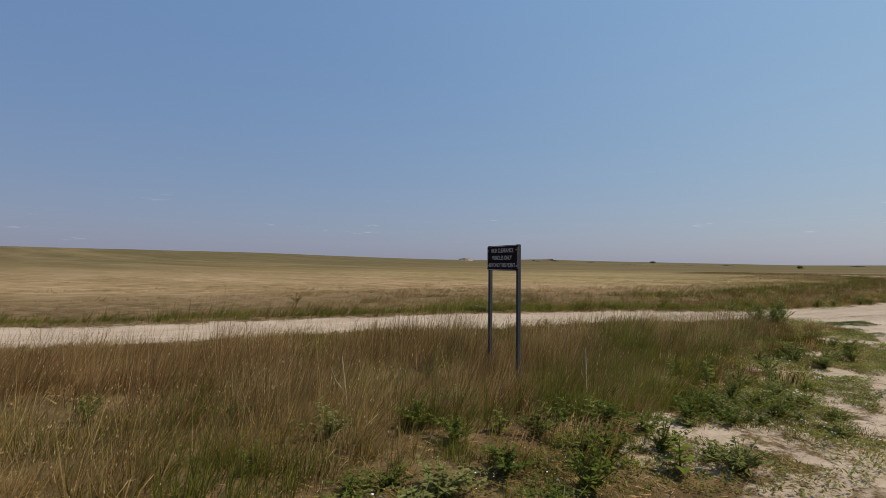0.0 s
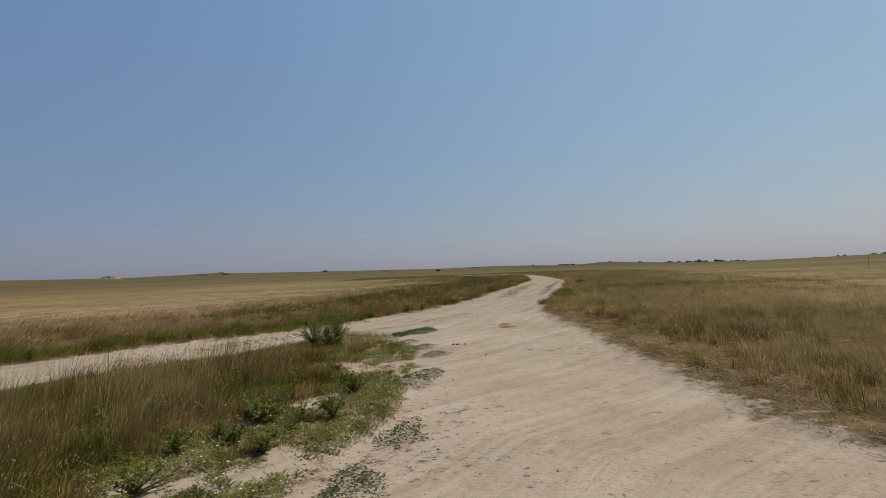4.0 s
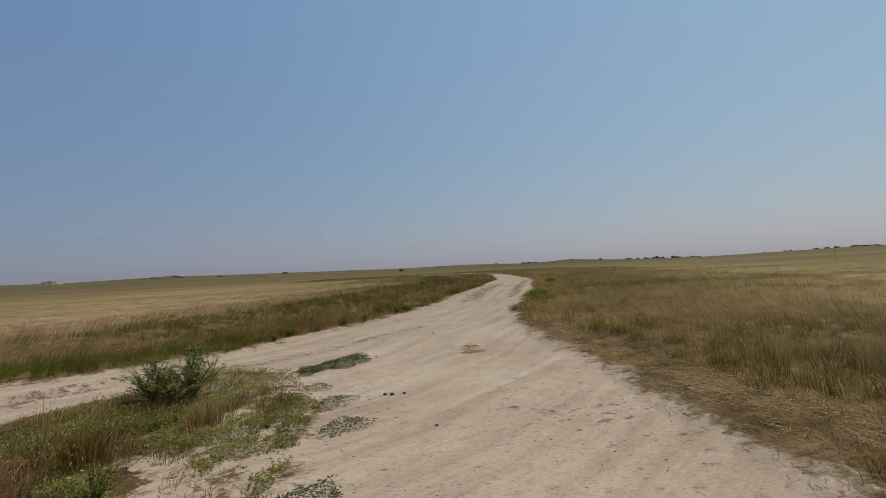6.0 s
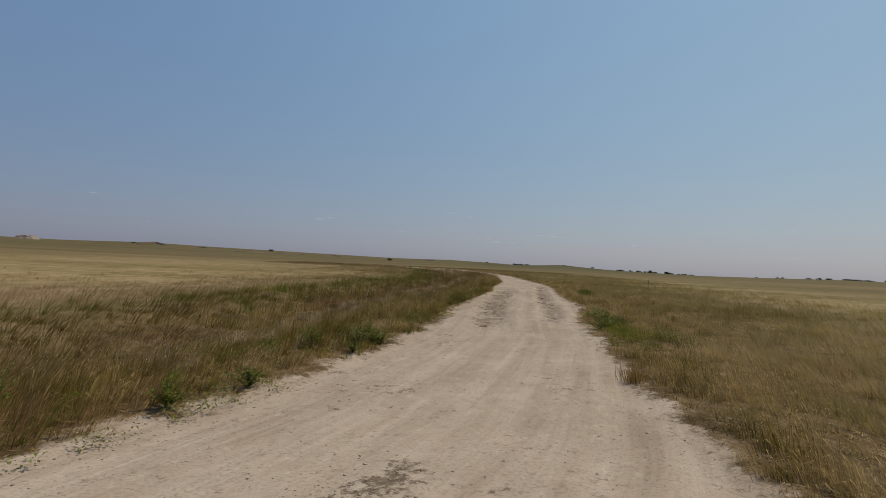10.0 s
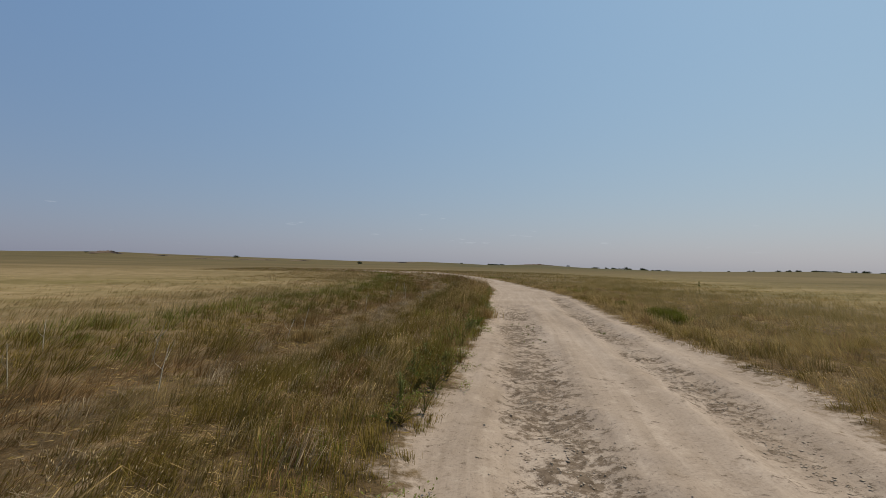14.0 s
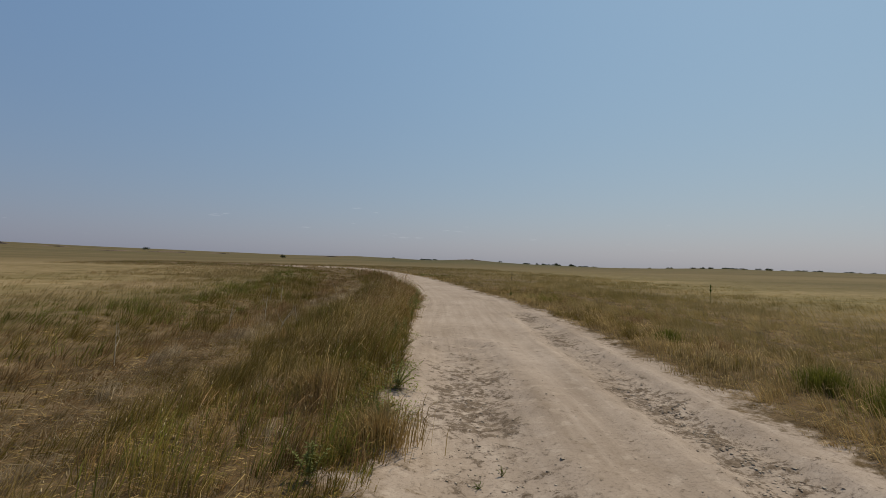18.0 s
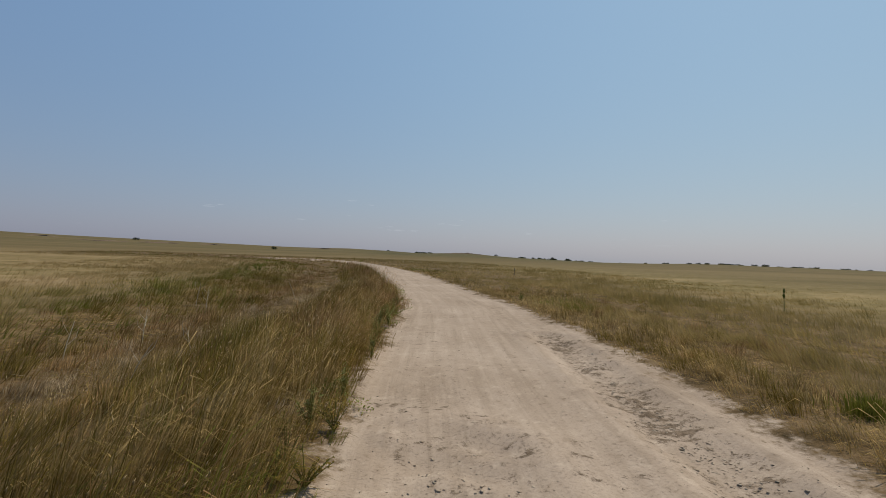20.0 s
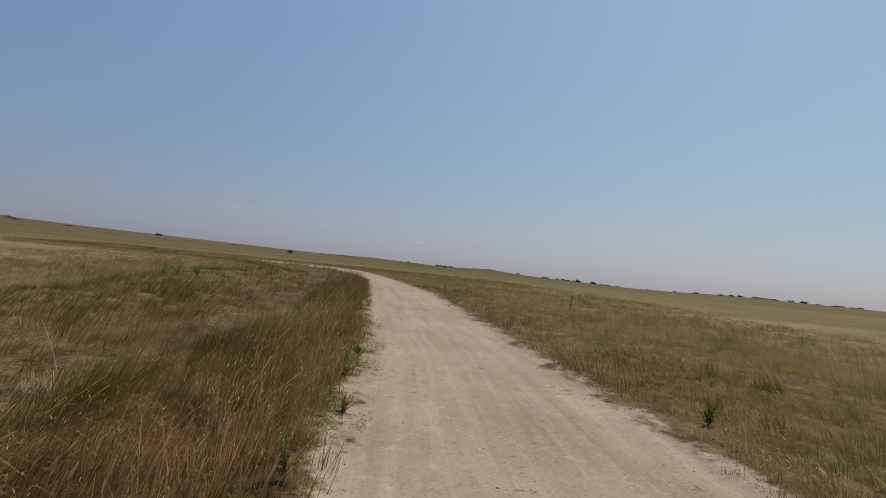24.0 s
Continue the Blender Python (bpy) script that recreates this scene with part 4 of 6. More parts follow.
def road_sign(x, y, turn):
    s = empty("road_sign", pose(x, y, 0.0, 0, 0, turn), "dark brown warning sign with pale letters on two steel posts", "road sign")
    top, w, h = 2.01, 0.89, 0.385
    mid = top - h / 2
    face = part("panel", rounded_plate(w, h, 0.03, 0.006), SIGN_FACE, s, "dark brown painted panel", m=pose(0, -0.036, mid))
    part("panel_back", rounded_plate(w - 0.006, h - 0.006, 0.03, 0.003), SIGN_BACK, s, "bare metal back", m=pose(0, -0.0305, mid))
    rim = bmesh.new()
    for a, b, c, d in ((-w / 2 + 0.035, w / 2 - 0.035, h / 2 - 0.014, h / 2 - 0.007), (-w / 2 + 0.035, w / 2 - 0.035, -h / 2 + 0.007, -h / 2 + 0.014),
                       (-w / 2 + 0.007, -w / 2 + 0.014, -h / 2 + 0.035, h / 2 - 0.035), (w / 2 - 0.014, w / 2 - 0.007, -h / 2 + 0.035, h / 2 - 0.035)):
        bmesh.ops.create_cube(rim, size=1, matrix=pose((a + b) / 2, -0.040, mid + (c + d) / 2) @ Matrix.Diagonal((b - a, 0.003, d - c, 1)))
    part("border", rim, SIGN_PAINT, face, "thin pale border line")
    for k, (text, size) in enumerate((("HIGH CLEARANCE", 0.092), ("VEHICLES ONLY", 0.092), ("BEYOND THIS POINT", 0.092))):
        cu = bpy.data.curves.new("lettering", "FONT")
        cu.body, cu.size, cu.align_x, cu.align_y, cu.extrude = text, size, "CENTER", "CENTER", 0.0012
        ob = new("lettering", cu)
        cu.materials.append(SIGN_PAINT)
        ob.parent = face
        ob.matrix_local = pose(0, -0.0405, mid + 0.112 - 0.112 * k, 90, 0, 0) @ Matrix.Diagonal((0.86, 1, 1, 1))
        ob["label"] = "pale capital letters"
    for side in (-1, 1):
        px = side * (w / 2 - 0.035)
        p = part("post", box(px - 0.027, px + 0.027, -0.027, 0.027, -0.35, top + 0.005, 0.006, 1), POST_STEEL, s, "perforated grey steel post", m=pose(0, 0, 0, 0, 0, 0))
        first = None
        # flat dark discs on the solid post, coloured as the shade inside its perforations
        for k in range(34):
            for face_turn in (0, 90 * side):
                at = pose(px, 0, 0.52 + k * 0.045, 0, 0, face_turn) @ pose(0, -0.0285, 0, 90)
                if first is None:
                    dot = bmesh.new()
                    bmesh.ops.create_circle(dot, cap_ends=True, segments=8, radius=0.0095)
                    first = part("hole", dot, HOLE_SHADE, p)
                    first.matrix_local = at
                else:
                    again = new("hole", first.data)
                    again.parent, again.matrix_local = p, at
        for dz in (0.12, -0.12):
            part("bolt", lathe(((0.0, -0.005), (0.011, -0.004), (0.011, 0.0)), "Y", 8), SIGN_BACK, face, m=pose(px, -0.0405, mid + dz))
    return s


road_sign(0.925, 7.655, -65.4)


# ---- the red off-road car ----
def car_paint(name, color):
    m = Mat(name)
    dust = m.step(m.noise(3.0, 6, 0.65), 0.45, 0.75)
    chips = m.step(m.noise(85, 2, 0.5), 0.735, 0.76)
    col = m.mix(m.math("MULTIPLY", dust, 0.10), color, (0.45, 0.38, 0.30))
    col = m.mix(chips, col, (0.75, 0.72, 0.66))
    return m.set(col, 0.3, 0.0, Coat_Weight=0.22, Coat_Roughness=0.10, Specular_IOR_Level=0.06)


RED = car_paint("red_car_paint", (0.54, 0.005, 0.027))
FLARE = Mat("grey_moulded_plastic")
flare_chip = FLARE.step(FLARE.noise(75, 2, 0.5), 0.70, 0.73)
FLARE.bump(FLARE.noise(160, 3), 0.12, 0.002)
FLARE = FLARE.set(FLARE.mix(flare_chip, FLARE.ramp(FLARE.noise(5, 5), (0.35, (0.040, 0.045, 0.053)), (0.7, (0.052, 0.056, 0.064))), (0.55, 0.56, 0.57)), 0.55, 0.0, Specular_IOR_Level=0.2)
BLACK = plain("black_rubber", (0.008, 0.008, 0.008), 0.8, 0, 0.25, 20, 0.2, Specular_IOR_Level=0.12)
TYRE = plain("dusty_tyre", (0.035, 0.031, 0.027), 0.85, 0, 0.4, 9, 0.4)
RIM = plain("grey_alloy", (0.32, 0.33, 0.34), 0.4, 0.9, 0.12, 12, 0.1)
CLOTH = plain("black_canvas", (0.017, 0.017, 0.018), 0.85, 0, 0.3, 16, 0.3)
LENS_GLASS = plain("lamp_glass", (0.75, 0.77, 0.78), 0.12, 0.3, 0.08, 20, 0.1)
AMBER = plain("amber_lens", (0.65, 0.20, 0.02), 0.2, 0, 0.1, 20, 0.1)
TAIL = plain("red_lens", (0.35, 0.01, 0.01), 0.2, 0, 0.1, 20, 0.1)
PANE = Mat("car_window_glass").set((0.55, 0.60, 0.60), 0.03, 0.0, Transmission_Weight=1.0, IOR=1.45)


def hood_mesh():
    """A bonnet with rolled sides, a raised middle and a soft front edge."""
    rings = []
    stations = ((0.47, 0.59, 1.10, 0.0), (0.465, 0.60, 1.165, 0.0), (0.45, 0.618, 1.203, 0.10), (0.415, 0.64, 1.226, 0.35), (0.33, 0.66, 1.240, 0.8), (0.2, 0.677, 1.248, 1.0), (0.0, 0.69, 1.258, 1.0),
                (-0.5, 0.715, 1.277, 1.0), (-0.85, 0.735, 1.290, 1.0), (-1.02, 0.745, 1.292, 1.0))
    prof = ((1.0, -0.20, 0), (1.0, -0.085, 0), (0.985, -0.035, 0), (0.945, -0.008, 0), (0.88, 0.004, 0), (0.74, 0.012, 0), (0.64, 0.016, 0.1), (0.58, 0.018, 0.75), (0.52, 0.020, 1.0), (0.27, 0.026, 1.0), (0.0, 0.028, 1.0))
    def eased(points, steps):
        """Points along a smooth curve through the given ones."""
        out = []
        for k in range(len(points) - 1):
            p = [points[min(max(k + j, 0), len(points) - 1)] for j in (-1, 0, 1, 2)]
            for i in range(steps):
                t = i / steps
                out.append(tuple(0.5 * (2 * b + (c - a) * t + (2 * a - 5 * b + 4 * c - d) * t * t + (3 * b - a - 3 * c + d) * t ** 3) for a, b, c, d in zip(*p)))
        return out + [points[-1]]

    prof = eased(prof, 3)
    for y, w, z, dome in eased(stations, 3):
        w += 0.02
        half = [(w * a, y - 0.05 * a * a * (y > 0.2), max(z + b + 0.034 * up * dome, 1.00)) for a, b, up in prof]
        rings.append(half + [(-x, yy, zz) for x, yy, zz in half[-2::-1]])
    bm = loft(rings, closed=False, caps=False)
    bmesh.ops.solidify(bm, geom=bm.faces[:], thickness=0.012)
    return bm


def flare_mesh(front):
    """A wide wheel-arch flare: a flat top that rolls down over the wheel, for the left side."""
    rings = []
    stations = ((0.60, 0.86), (0.588, 0.95), (0.555, 1.015), (0.50, 1.045), (0.36, 1.070), (0.1, 1.085), (-0.28, 1.09), (-0.44, 1.03), (-0.54, 0.88), (-0.58, 0.70))
    if not front:
        stations = ((0.58, 0.70), (0.54, 0.88), (0.44, 1.03), (0.28, 1.09), (-0.1, 1.095), (-0.38, 1.085), (-0.5, 1.03), (-0.56, 0.9), (-0.58, 0.74))
    bend = []
    for k in range(len(stations) - 1):      # a smooth curve through the stations
        p = [stations[min(max(k + j, 0), len(stations) - 1)] for j in (-1, 0, 1, 2)]
        for t in (0.0, 0.25, 0.5, 0.75):
            bend.append(tuple(0.5 * (2 * b + (c - a) * t + (2 * a - 5 * b + 4 * c - d) * t * t + (3 * b - a - 3 * c + d) * t ** 3) for a, b, c, d in zip(*p)))
    for y, z in bend + [stations[-1]]:
        z += 0.03
        rings.append([(-0.60, y, z - 0.012), (-0.74, y, z + 0.004), (-0.86, y, z), (-0.895, y, z - 0.006), (-0.914, y, z - 0.018), (-0.925, y, z - 0.04), (-0.928, y, z - 0.10), (-0.912, y, z - 0.10), (-0.89, y, z - 0.055), (-0.60, y, z - 0.05)])
    return loft(rings)


def wheel(parent, x, y, r=0.415):
    w = part("wheel", lathe(((0.10, -0.10), (0.235, -0.115), (0.245, 0.10), (0.10, 0.10)), "X", 24), RIM, parent, "grey alloy wheel", m=pose(x, y, r))
    tread = lathe(((0.235, -0.115), (0.30, -0.135), (0.385, -0.13), (r, -0.10), (r, 0.10), (0.385, 0.13), (0.30, 0.135), (0.235, 0.115)), "X", 36)
    tyre = part("tyre", tread, TYRE, w, "dusty black off-road tyre", m=pose(x, y, r))
    lug = None
    for k in range(18):
        for s in (-1, 1):
            at = pose(x, y, r, k * 20 + 10 * (s > 0)) @ pose(s * 0.085, 0, r, 0, 0, 15 * s)
            if lug is None:
                lug = part("tread_lug", box(-0.04, 0.04, -0.03, 0.03, -0.012, 0.012, 0.004, 1), TYRE, w)
                lug.matrix_local = at
            else:
                again = new("tread_lug", lug.data)
                again.parent, again.matrix_local = w, at
    out = 1 if x > 0 else -1
    for k in range(5):
        part("spoke", box(-0.012, 0.012, -0.035, 0.035, 0.05, 0.225, 0.006, 1), RIM, w, m=pose(x + out * 0.10, y, r, k * 72))
    part("hub_cap", lathe(((0.0, 0.018), (0.045, 0.014), (0.055, 0.0)), "X", 14), BLACK, w, m=pose(x + out * 0.115, y, r, 0, 0, 0 if out > 0 else 180))
    return tyre


def off_road_car(m):
    car = empty("off_road_car", m, "dusty red off-road car with grey flares on the dirt track", "car")
    part("bonnet", hood_mesh(), RED, car, "glossy red bonnet with paint chips", True)
    body = part("body", loft([[(-w, y, z0), (w, y, z0), (w + 0.01, y, z1 - 0.06), (w - 0.03, y, z1), (-w + 0.03, y, z1), (-w - 0.01, y, z1 - 0.06)]
                              for y, w, z0, z1 in ((-1.02, 0.745, 0.62, 1.30), (-1.25, 0.77, 0.55, 1.27), (-2.2, 0.78, 0.55, 1.27), (-3.35, 0.77, 0.6, 1.27), (-3.42, 0.75, 0.64, 1.24))]),
                RED, car, "red painted steel tub")
    part("engine_side", loft([[(-w, y, 0.66), (w, y, 0.66), (w, y, 1.08), (-w, y, 1.08)] for y, w in ((0.44, 0.575), (-1.02, 0.73))]), RED, car)
    grille = part("grille", box(-0.585, 0.585, 0.44, 0.485, 0.72, 1.10, 0.02), RED, car, "red grille with seven upright slots")
    # black bars on the solid grille give the dark depth of its slots
    for k in range(7):
        part("slot_shade", box(-0.028, 0.028, 0.475, 0.492, 0.80, 1.06, 0.006, 1), BLACK, grille, m=pose(-0.27 + 0.09 * k, 0, 0))
    for s in (-1, 1):
        part("headlight", lathe(((0.0, 0.035), (0.06, 0.03), (0.092, 0.012), (0.10, 0.0)), "Y", 20), LENS_GLASS, grille, "round clear headlight", True, pose(s * 0.44, 0.48, 0.96))
        part("indicator", lathe(((0.0, 0.02), (0.04, 0.012), (0.045, 0.0)), "Y", 14), AMBER, grille, "round amber lamp", True, pose(s * 0.45, 0.48, 0.79))
    part("front_bumper", box(-0.82, 0.82, 0.56, 0.72, 0.56, 0.74, 0.035), BLACK, car, "black steel bumper")
    part("rear_bumper", box(-0.80, 0.80, -3.56, -3.42, 0.56, 0.72, 0.03), BLACK, car, "black steel bumper")
    part("bumper_brackets", box(-0.35, 0.35, 0.40, 0.60, 0.58, 0.68), BLACK, car)
    for s in (-1, 1):
        side = Matrix.Diagonal((-s, 1, 1, 1))
        f = part("front_flare", flare_mesh(True), FLARE, car, "grey scuffed plastic wheel-arch flare", True, side)
        r = part("rear_flare", flare_mesh(False), FLARE, car, "grey scuffed plastic wheel-arch flare", True, side @ pose(0, -2.45, 0))
        for ob in (f, r):
            if s > 0:
                ob.data.flip_normals()
        # rubber catch that holds the bonnet down, and its bracket
        catch = part("bonnet_catch", loft([[(a - w, y, z), (a + w, y, z), (a + w * 0.8, y + d, z + 0.004), (a - w * 0.8, y + d, z + 0.004)] for a, y, z, w, d in
                                           ((-0.668, 0.34, 1.075, 0.020, 0.060), (-0.668, 0.35, 1.10, 0.021, 0.060), (-0.662, 0.365, 1.125, 0.021, 0.056), (-0.652, 0.385, 1.15, 0.018, 0.05),
                                            (-0.642, 0.405, 1.170, 0.014, 0.042), (-0.634, 0.42, 1.184, 0.009, 0.03), (-0.630, 0.43, 1.190, 0.004, 0.015))]), BLACK, car, "black rubber bonnet catch", True, side)
        part("catch_bracket", box(-0.69, -0.655, 0.34, 0.42, 1.06, 1.085, 0.008, 1), BLACK, catch, m=side)
        part("bonnet_stop", loft([[(a * w - 0.30 * s, y, z) for a, z in ((-1, 1.338), (-0.75, 1.338 + h), (0.75, 1.338 + h), (1, 1.338))] for y, w, h in
                                  ((-0.30, 0.012, 0.008), (-0.33, 0.022, 0.03), (-0.42, 0.024, 0.045), (-0.52, 0.022, 0.03), (-0.56, 0.016, 0.01))]), BLACK, car, "black rubber bonnet stop", True)
        for y0, y1 in ((-1.22, -2.12), (-2.14, -2.86)):
            d = part("door", box(s * 0.785 - 0.012, s * 0.785 + 0.012, y1, y0, 0.66, 1.26, 0.01, 1), RED, car, "red side door")
            part("door_handle", box(s * 0.81 - 0.012, s * 0.81 + 0.012, y1 + 0.06, y1 + 0.20, 1.12, 1.155, 0.006, 1), BLACK, d, "black door handle")
            part("side_window", box(s * 0.755 - 0.004, s * 0.755 + 0.004, y1 + 0.05, y0 - 0.06, 1.28, 1.70), PANE, d, "side window pane")
            part("window_frame", box(s * 0.75 - 0.015, s * 0.75 + 0.015, y1, y1 + 0.045, 1.26, 1.72), BLACK, d)
        part("tail_lamp", box(s * 0.70 - 0.06, s * 0.70 + 0.06, -3.45, -3.41, 0.98, 1.16, 0.012, 1), TAIL, car, "red tail lamp")
        part("roof_pillar", tube([(s * 0.73, -1.06, 1.28), (s * 0.69, -1.38, 1.76)], [0.03, 0.028]), RED, car)
        part("rear_pillar", tube([(s * 0.73, -3.34, 1.26), (s * 0.69, -3.25, 1.76)], [0.035, 0.03]), CLOTH, car)
        part("rock_rail", box(s * 0.82 - 0.04, s * 0.82 + 0.04, -1.98, -0.62, 0.50, 0.57, 0.015, 1), BLACK, car, "black side step")
        for y in (0.0, -2.45):
            wheel(car, s * 0.80, y)
    part("windscreen_frame", box(-0.70, 0.70, -1.41, -1.36, 1.72, 1.78, 0.012, 1), RED, car)
    part("windscreen", loft([[(-0.70, -1.075, 1.31), (0.70, -1.075, 1.31), (0.70, -1.083, 1.31), (-0.70, -1.083, 1.31)], [(-0.66, -1.372, 1.73), (0.66, -1.372, 1.73), (0.66, -1.38, 1.73), (-0.66, -1.38, 1.73)]]), PANE, car, "raked glass windscreen")
    part("cowl", box(-0.73, 0.73, -1.10, -1.02, 1.22, 1.305, 0.015, 1), BLACK, car)
    part("soft_top", loft([[(-0.72, y, 1.72), (0.72, y, 1.72), (0.70, y, z - 0.03), (0.62, y, z), (-0.62, y, z), (-0.70, y, z - 0.03)] for y, z in ((-1.36, 1.80), (-1.6, 1.845), (-2.6, 1.85), (-3.2, 1.83), (-3.32, 1.77))]), CLOTH, car, "black canvas roof")
    for y0, y1, x in ((-2.9, -3.26, 0.745), (-2.9, -3.26, -0.745)):
        part("rear_quarter", box(x - 0.008, x + 0.008, y1, y0, 1.27, 1.73), CLOTH, car)
    part("rear_window", box(-0.66, 0.66, -3.345, -3.325, 1.27, 1.73), CLOTH, car)
    spare = part("spare_wheel", lathe(((0.23, -0.12), (0.38, -0.125), (0.41, -0.09), (0.41, 0.09), (0.38, 0.125), (0.0, 0.10)), "Y", 30), TYRE, car, "black spare wheel", m=pose(0, -3.58, 1.03))
    part("chassis", box(-0.45, 0.45, -3.3, 0.4, 0.40, 0.56), BLACK, car)
    for y in (0.0, -2.45):
        part("axle", lathe(((0.05, -0.70), (0.05, 0.70)), "X", 10), BLACK, car, m=pose(0, y, 0.41))
    return car


CAR_TURN = -53.3
car_at = Matrix.Translation((3.44, 2.10, 0)) @ pose(0, 0, 0, 0, 0, CAR_TURN) @ Matrix.Translation((1.035, 1.12, 0)) @ Matrix.Diagonal((1.045, 1.045, 1.045, 1))
off_road_car(car_at)


# ---- plants and small things ----
dice = random.Random(11)


def leaf_mesh(bm, at, out, length, width, droop=0.3, fold=0.12, roll=0.0):
    """One leaf of six triangles with a folded midrib."""
    d = Vector(out).normalized()
    side = d.cross(Vector((0, 0, 1)))
    side = (side if side.length > 1e-3 else Vector((1, 0, 0))).normalized()
    up = side.cross(d)
    side, up = side * math.cos(roll) + up * math.sin(roll), up * math.cos(roll) - side * math.sin(roll)
    p = Vector(at)
    mid = p + d * length * 0.45 - Vector((0, 0, droop * length * 0.12))
    tip = p + d * length - Vector((0, 0, droop * length * 0.55))
    rise = up * fold * width
    v = [bm.verts.new(q) for q in (p, mid + side * width / 2 + rise, mid, mid - side * width / 2 + rise, tip)]
    for f in ((0, 1, 2), (0, 2, 3), (1, 4, 2), (2, 4, 3)):
        bm.faces.new([v[i] for i in f])


def broadleaf_weed(x, y, h, leaves=14, size=0.13, mat=None):
    """A coarse weed with single large leaves round its stem."""
    w = empty("broadleaf_weed", pose(x, y, ground_z(x, y) - 0.01, 0, 0, dice.uniform(0, 360)), "coarse green weed with broad leaves in the dry grass", "weed", "broad-leaved weeds")
    part("stem", tube([(0, 0, 0), (0.01, 0.005, h * 0.5), (0.0, 0.02, h)], [0.009, 0.007, 0.003], 5), STEM, w)
    for k in range(leaves):
        a, t = k * 2.4 + dice.uniform(-0.3, 0.3), 0.15 + 0.85 * (k + 0.5) / leaves
        bm = bmesh.new()
        s = size * (1.15 - 0.6 * t) * dice.uniform(0.8, 1.2)
        leaf_mesh(bm, (0, 0, h * t), (math.cos(a), math.sin(a), 0.35 + 0.5 * t), s * 1.25, s * 0.85, 0.8)
        part("leaf", bm, mat or LEAF, w)
    return w


def leafy_shrub(x, y, h, r, stems=12, per=26, leaf=0.035, mat=None, name="leafy_weed", label="bushy grey-green weed with many small leaves", group="bushy weeds"):
    w = empty(name, pose(x, y, ground_z(x, y) - 0.01), label, "weed", group)
    sb, lb = bmesh.new(), bmesh.new()
    for k in range(stems):
        a, lean = dice.uniform(0, 6.28), dice.uniform(0.1, 1.0)
        hh = h * dice.uniform(0.6, 1.1) * (1.1 - 0.4 * lean)
        pts = [Vector((math.cos(a) * r * lean * t ** 1.4, math.sin(a) * r * lean * t ** 1.4, hh * t)) for t in (0, 0.35, 0.7, 1.0)]
        t2 = tube(pts, [0.006, 0.005, 0.004, 0.002], 4)
        me = bpy.data.meshes.new("tmp")
        t2.to_mesh(me)
        sb.from_mesh(me)
        t2.free()
        bpy.data.meshes.remove(me)
        for j in range(per):
            t = dice.uniform(0.12, 1.0)
            i = min(int(t / 0.34), 2)
            p = pts[i].lerp(pts[i + 1], min(1, (t - 0.34 * i) / 0.34))
            b = dice.uniform(0, 6.28)
            leaf_mesh(lb, p, (math.cos(b), math.sin(b), dice.uniform(-0.1, 0.9)), leaf * dice.uniform(0.7, 1.5), leaf * dice.uniform(0.38, 0.65), 0.4, 0.1, dice.uniform(-0.6, 0.6))
    bmesh.ops.remove_doubles(sb, verts=[v for v in sb.verts if v.co.z < 0.012], dist=0.016)
    part("branching_stem", sb, STEM, w)
    part("foliage", lb, mat or LEAF_GREY, w)
    return w


def mat_plant(x, y, a, b, turn, n=900, mat=None, h=0.07):
    """A creeping mat of small leaves, with a ragged outline."""
    w = empty("creeping_mat", pose(x, y, ground_z(x, y), 0, 0, turn), "low grey-green creeping plant mat on the bare sand", "weed", "creeping mats")
    bm = bmesh.new()
    for k in range(n):
        q, r = dice.uniform(0, 6.28), math.sqrt(dice.random())
        rim = 1 + 0.22 * math.sin(3 * q + x) + 0.14 * math.sin(7 * q + y) + 0.10 * math.sin(13 * q)
        px, py = math.cos(q) * a * r * rim, math.sin(q) * b * r * rim
        pz = h * (1 - r * r) * dice.uniform(0.3, 1.1) + 0.008
        t = dice.uniform(0, 6.28)
        s = dice.uniform(0.022, 0.042)
        leaf_mesh(bm, (px, py, pz), (math.cos(t), math.sin(t), dice.uniform(0.05, 0.7)), s, s * 0.5, 0.3, 0.15, dice.uniform(-0.5, 0.5))
    part("foliage", bm, mat or LEAF_MAT, w)
    return w


def tussock(x, y, h, r, n, mat, name, label, group):
    """A grass clump of separate blades joined, that fans out from its foot."""
    w = empty(name, pose(x, y, ground_z(x, y) - 0.01), label, "grass", group)
    k = np.arange(n)
    q, rad = rng.uniform(0, 6.28, n), np.abs(rng.normal(0, r * 0.4, n))
    bx, by = np.cos(q) * rad, np.sin(q) * rad
    co, tri = blades(bx, by, np.zeros(n), h * rng.uniform(0.5, 1.1, n), rng.uniform(0.005, 0.010, n), np.clip(rng.normal(0.35, 0.2, n), 0.02, 0.9), q + rng.normal(0, 0.5, n), False)
    me = bpy.data.meshes.new("blades")
    fill(me, co, tri)
    me.materials.append(mat)
    ob = new("foliage", me)
    ob.parent = w
    return w


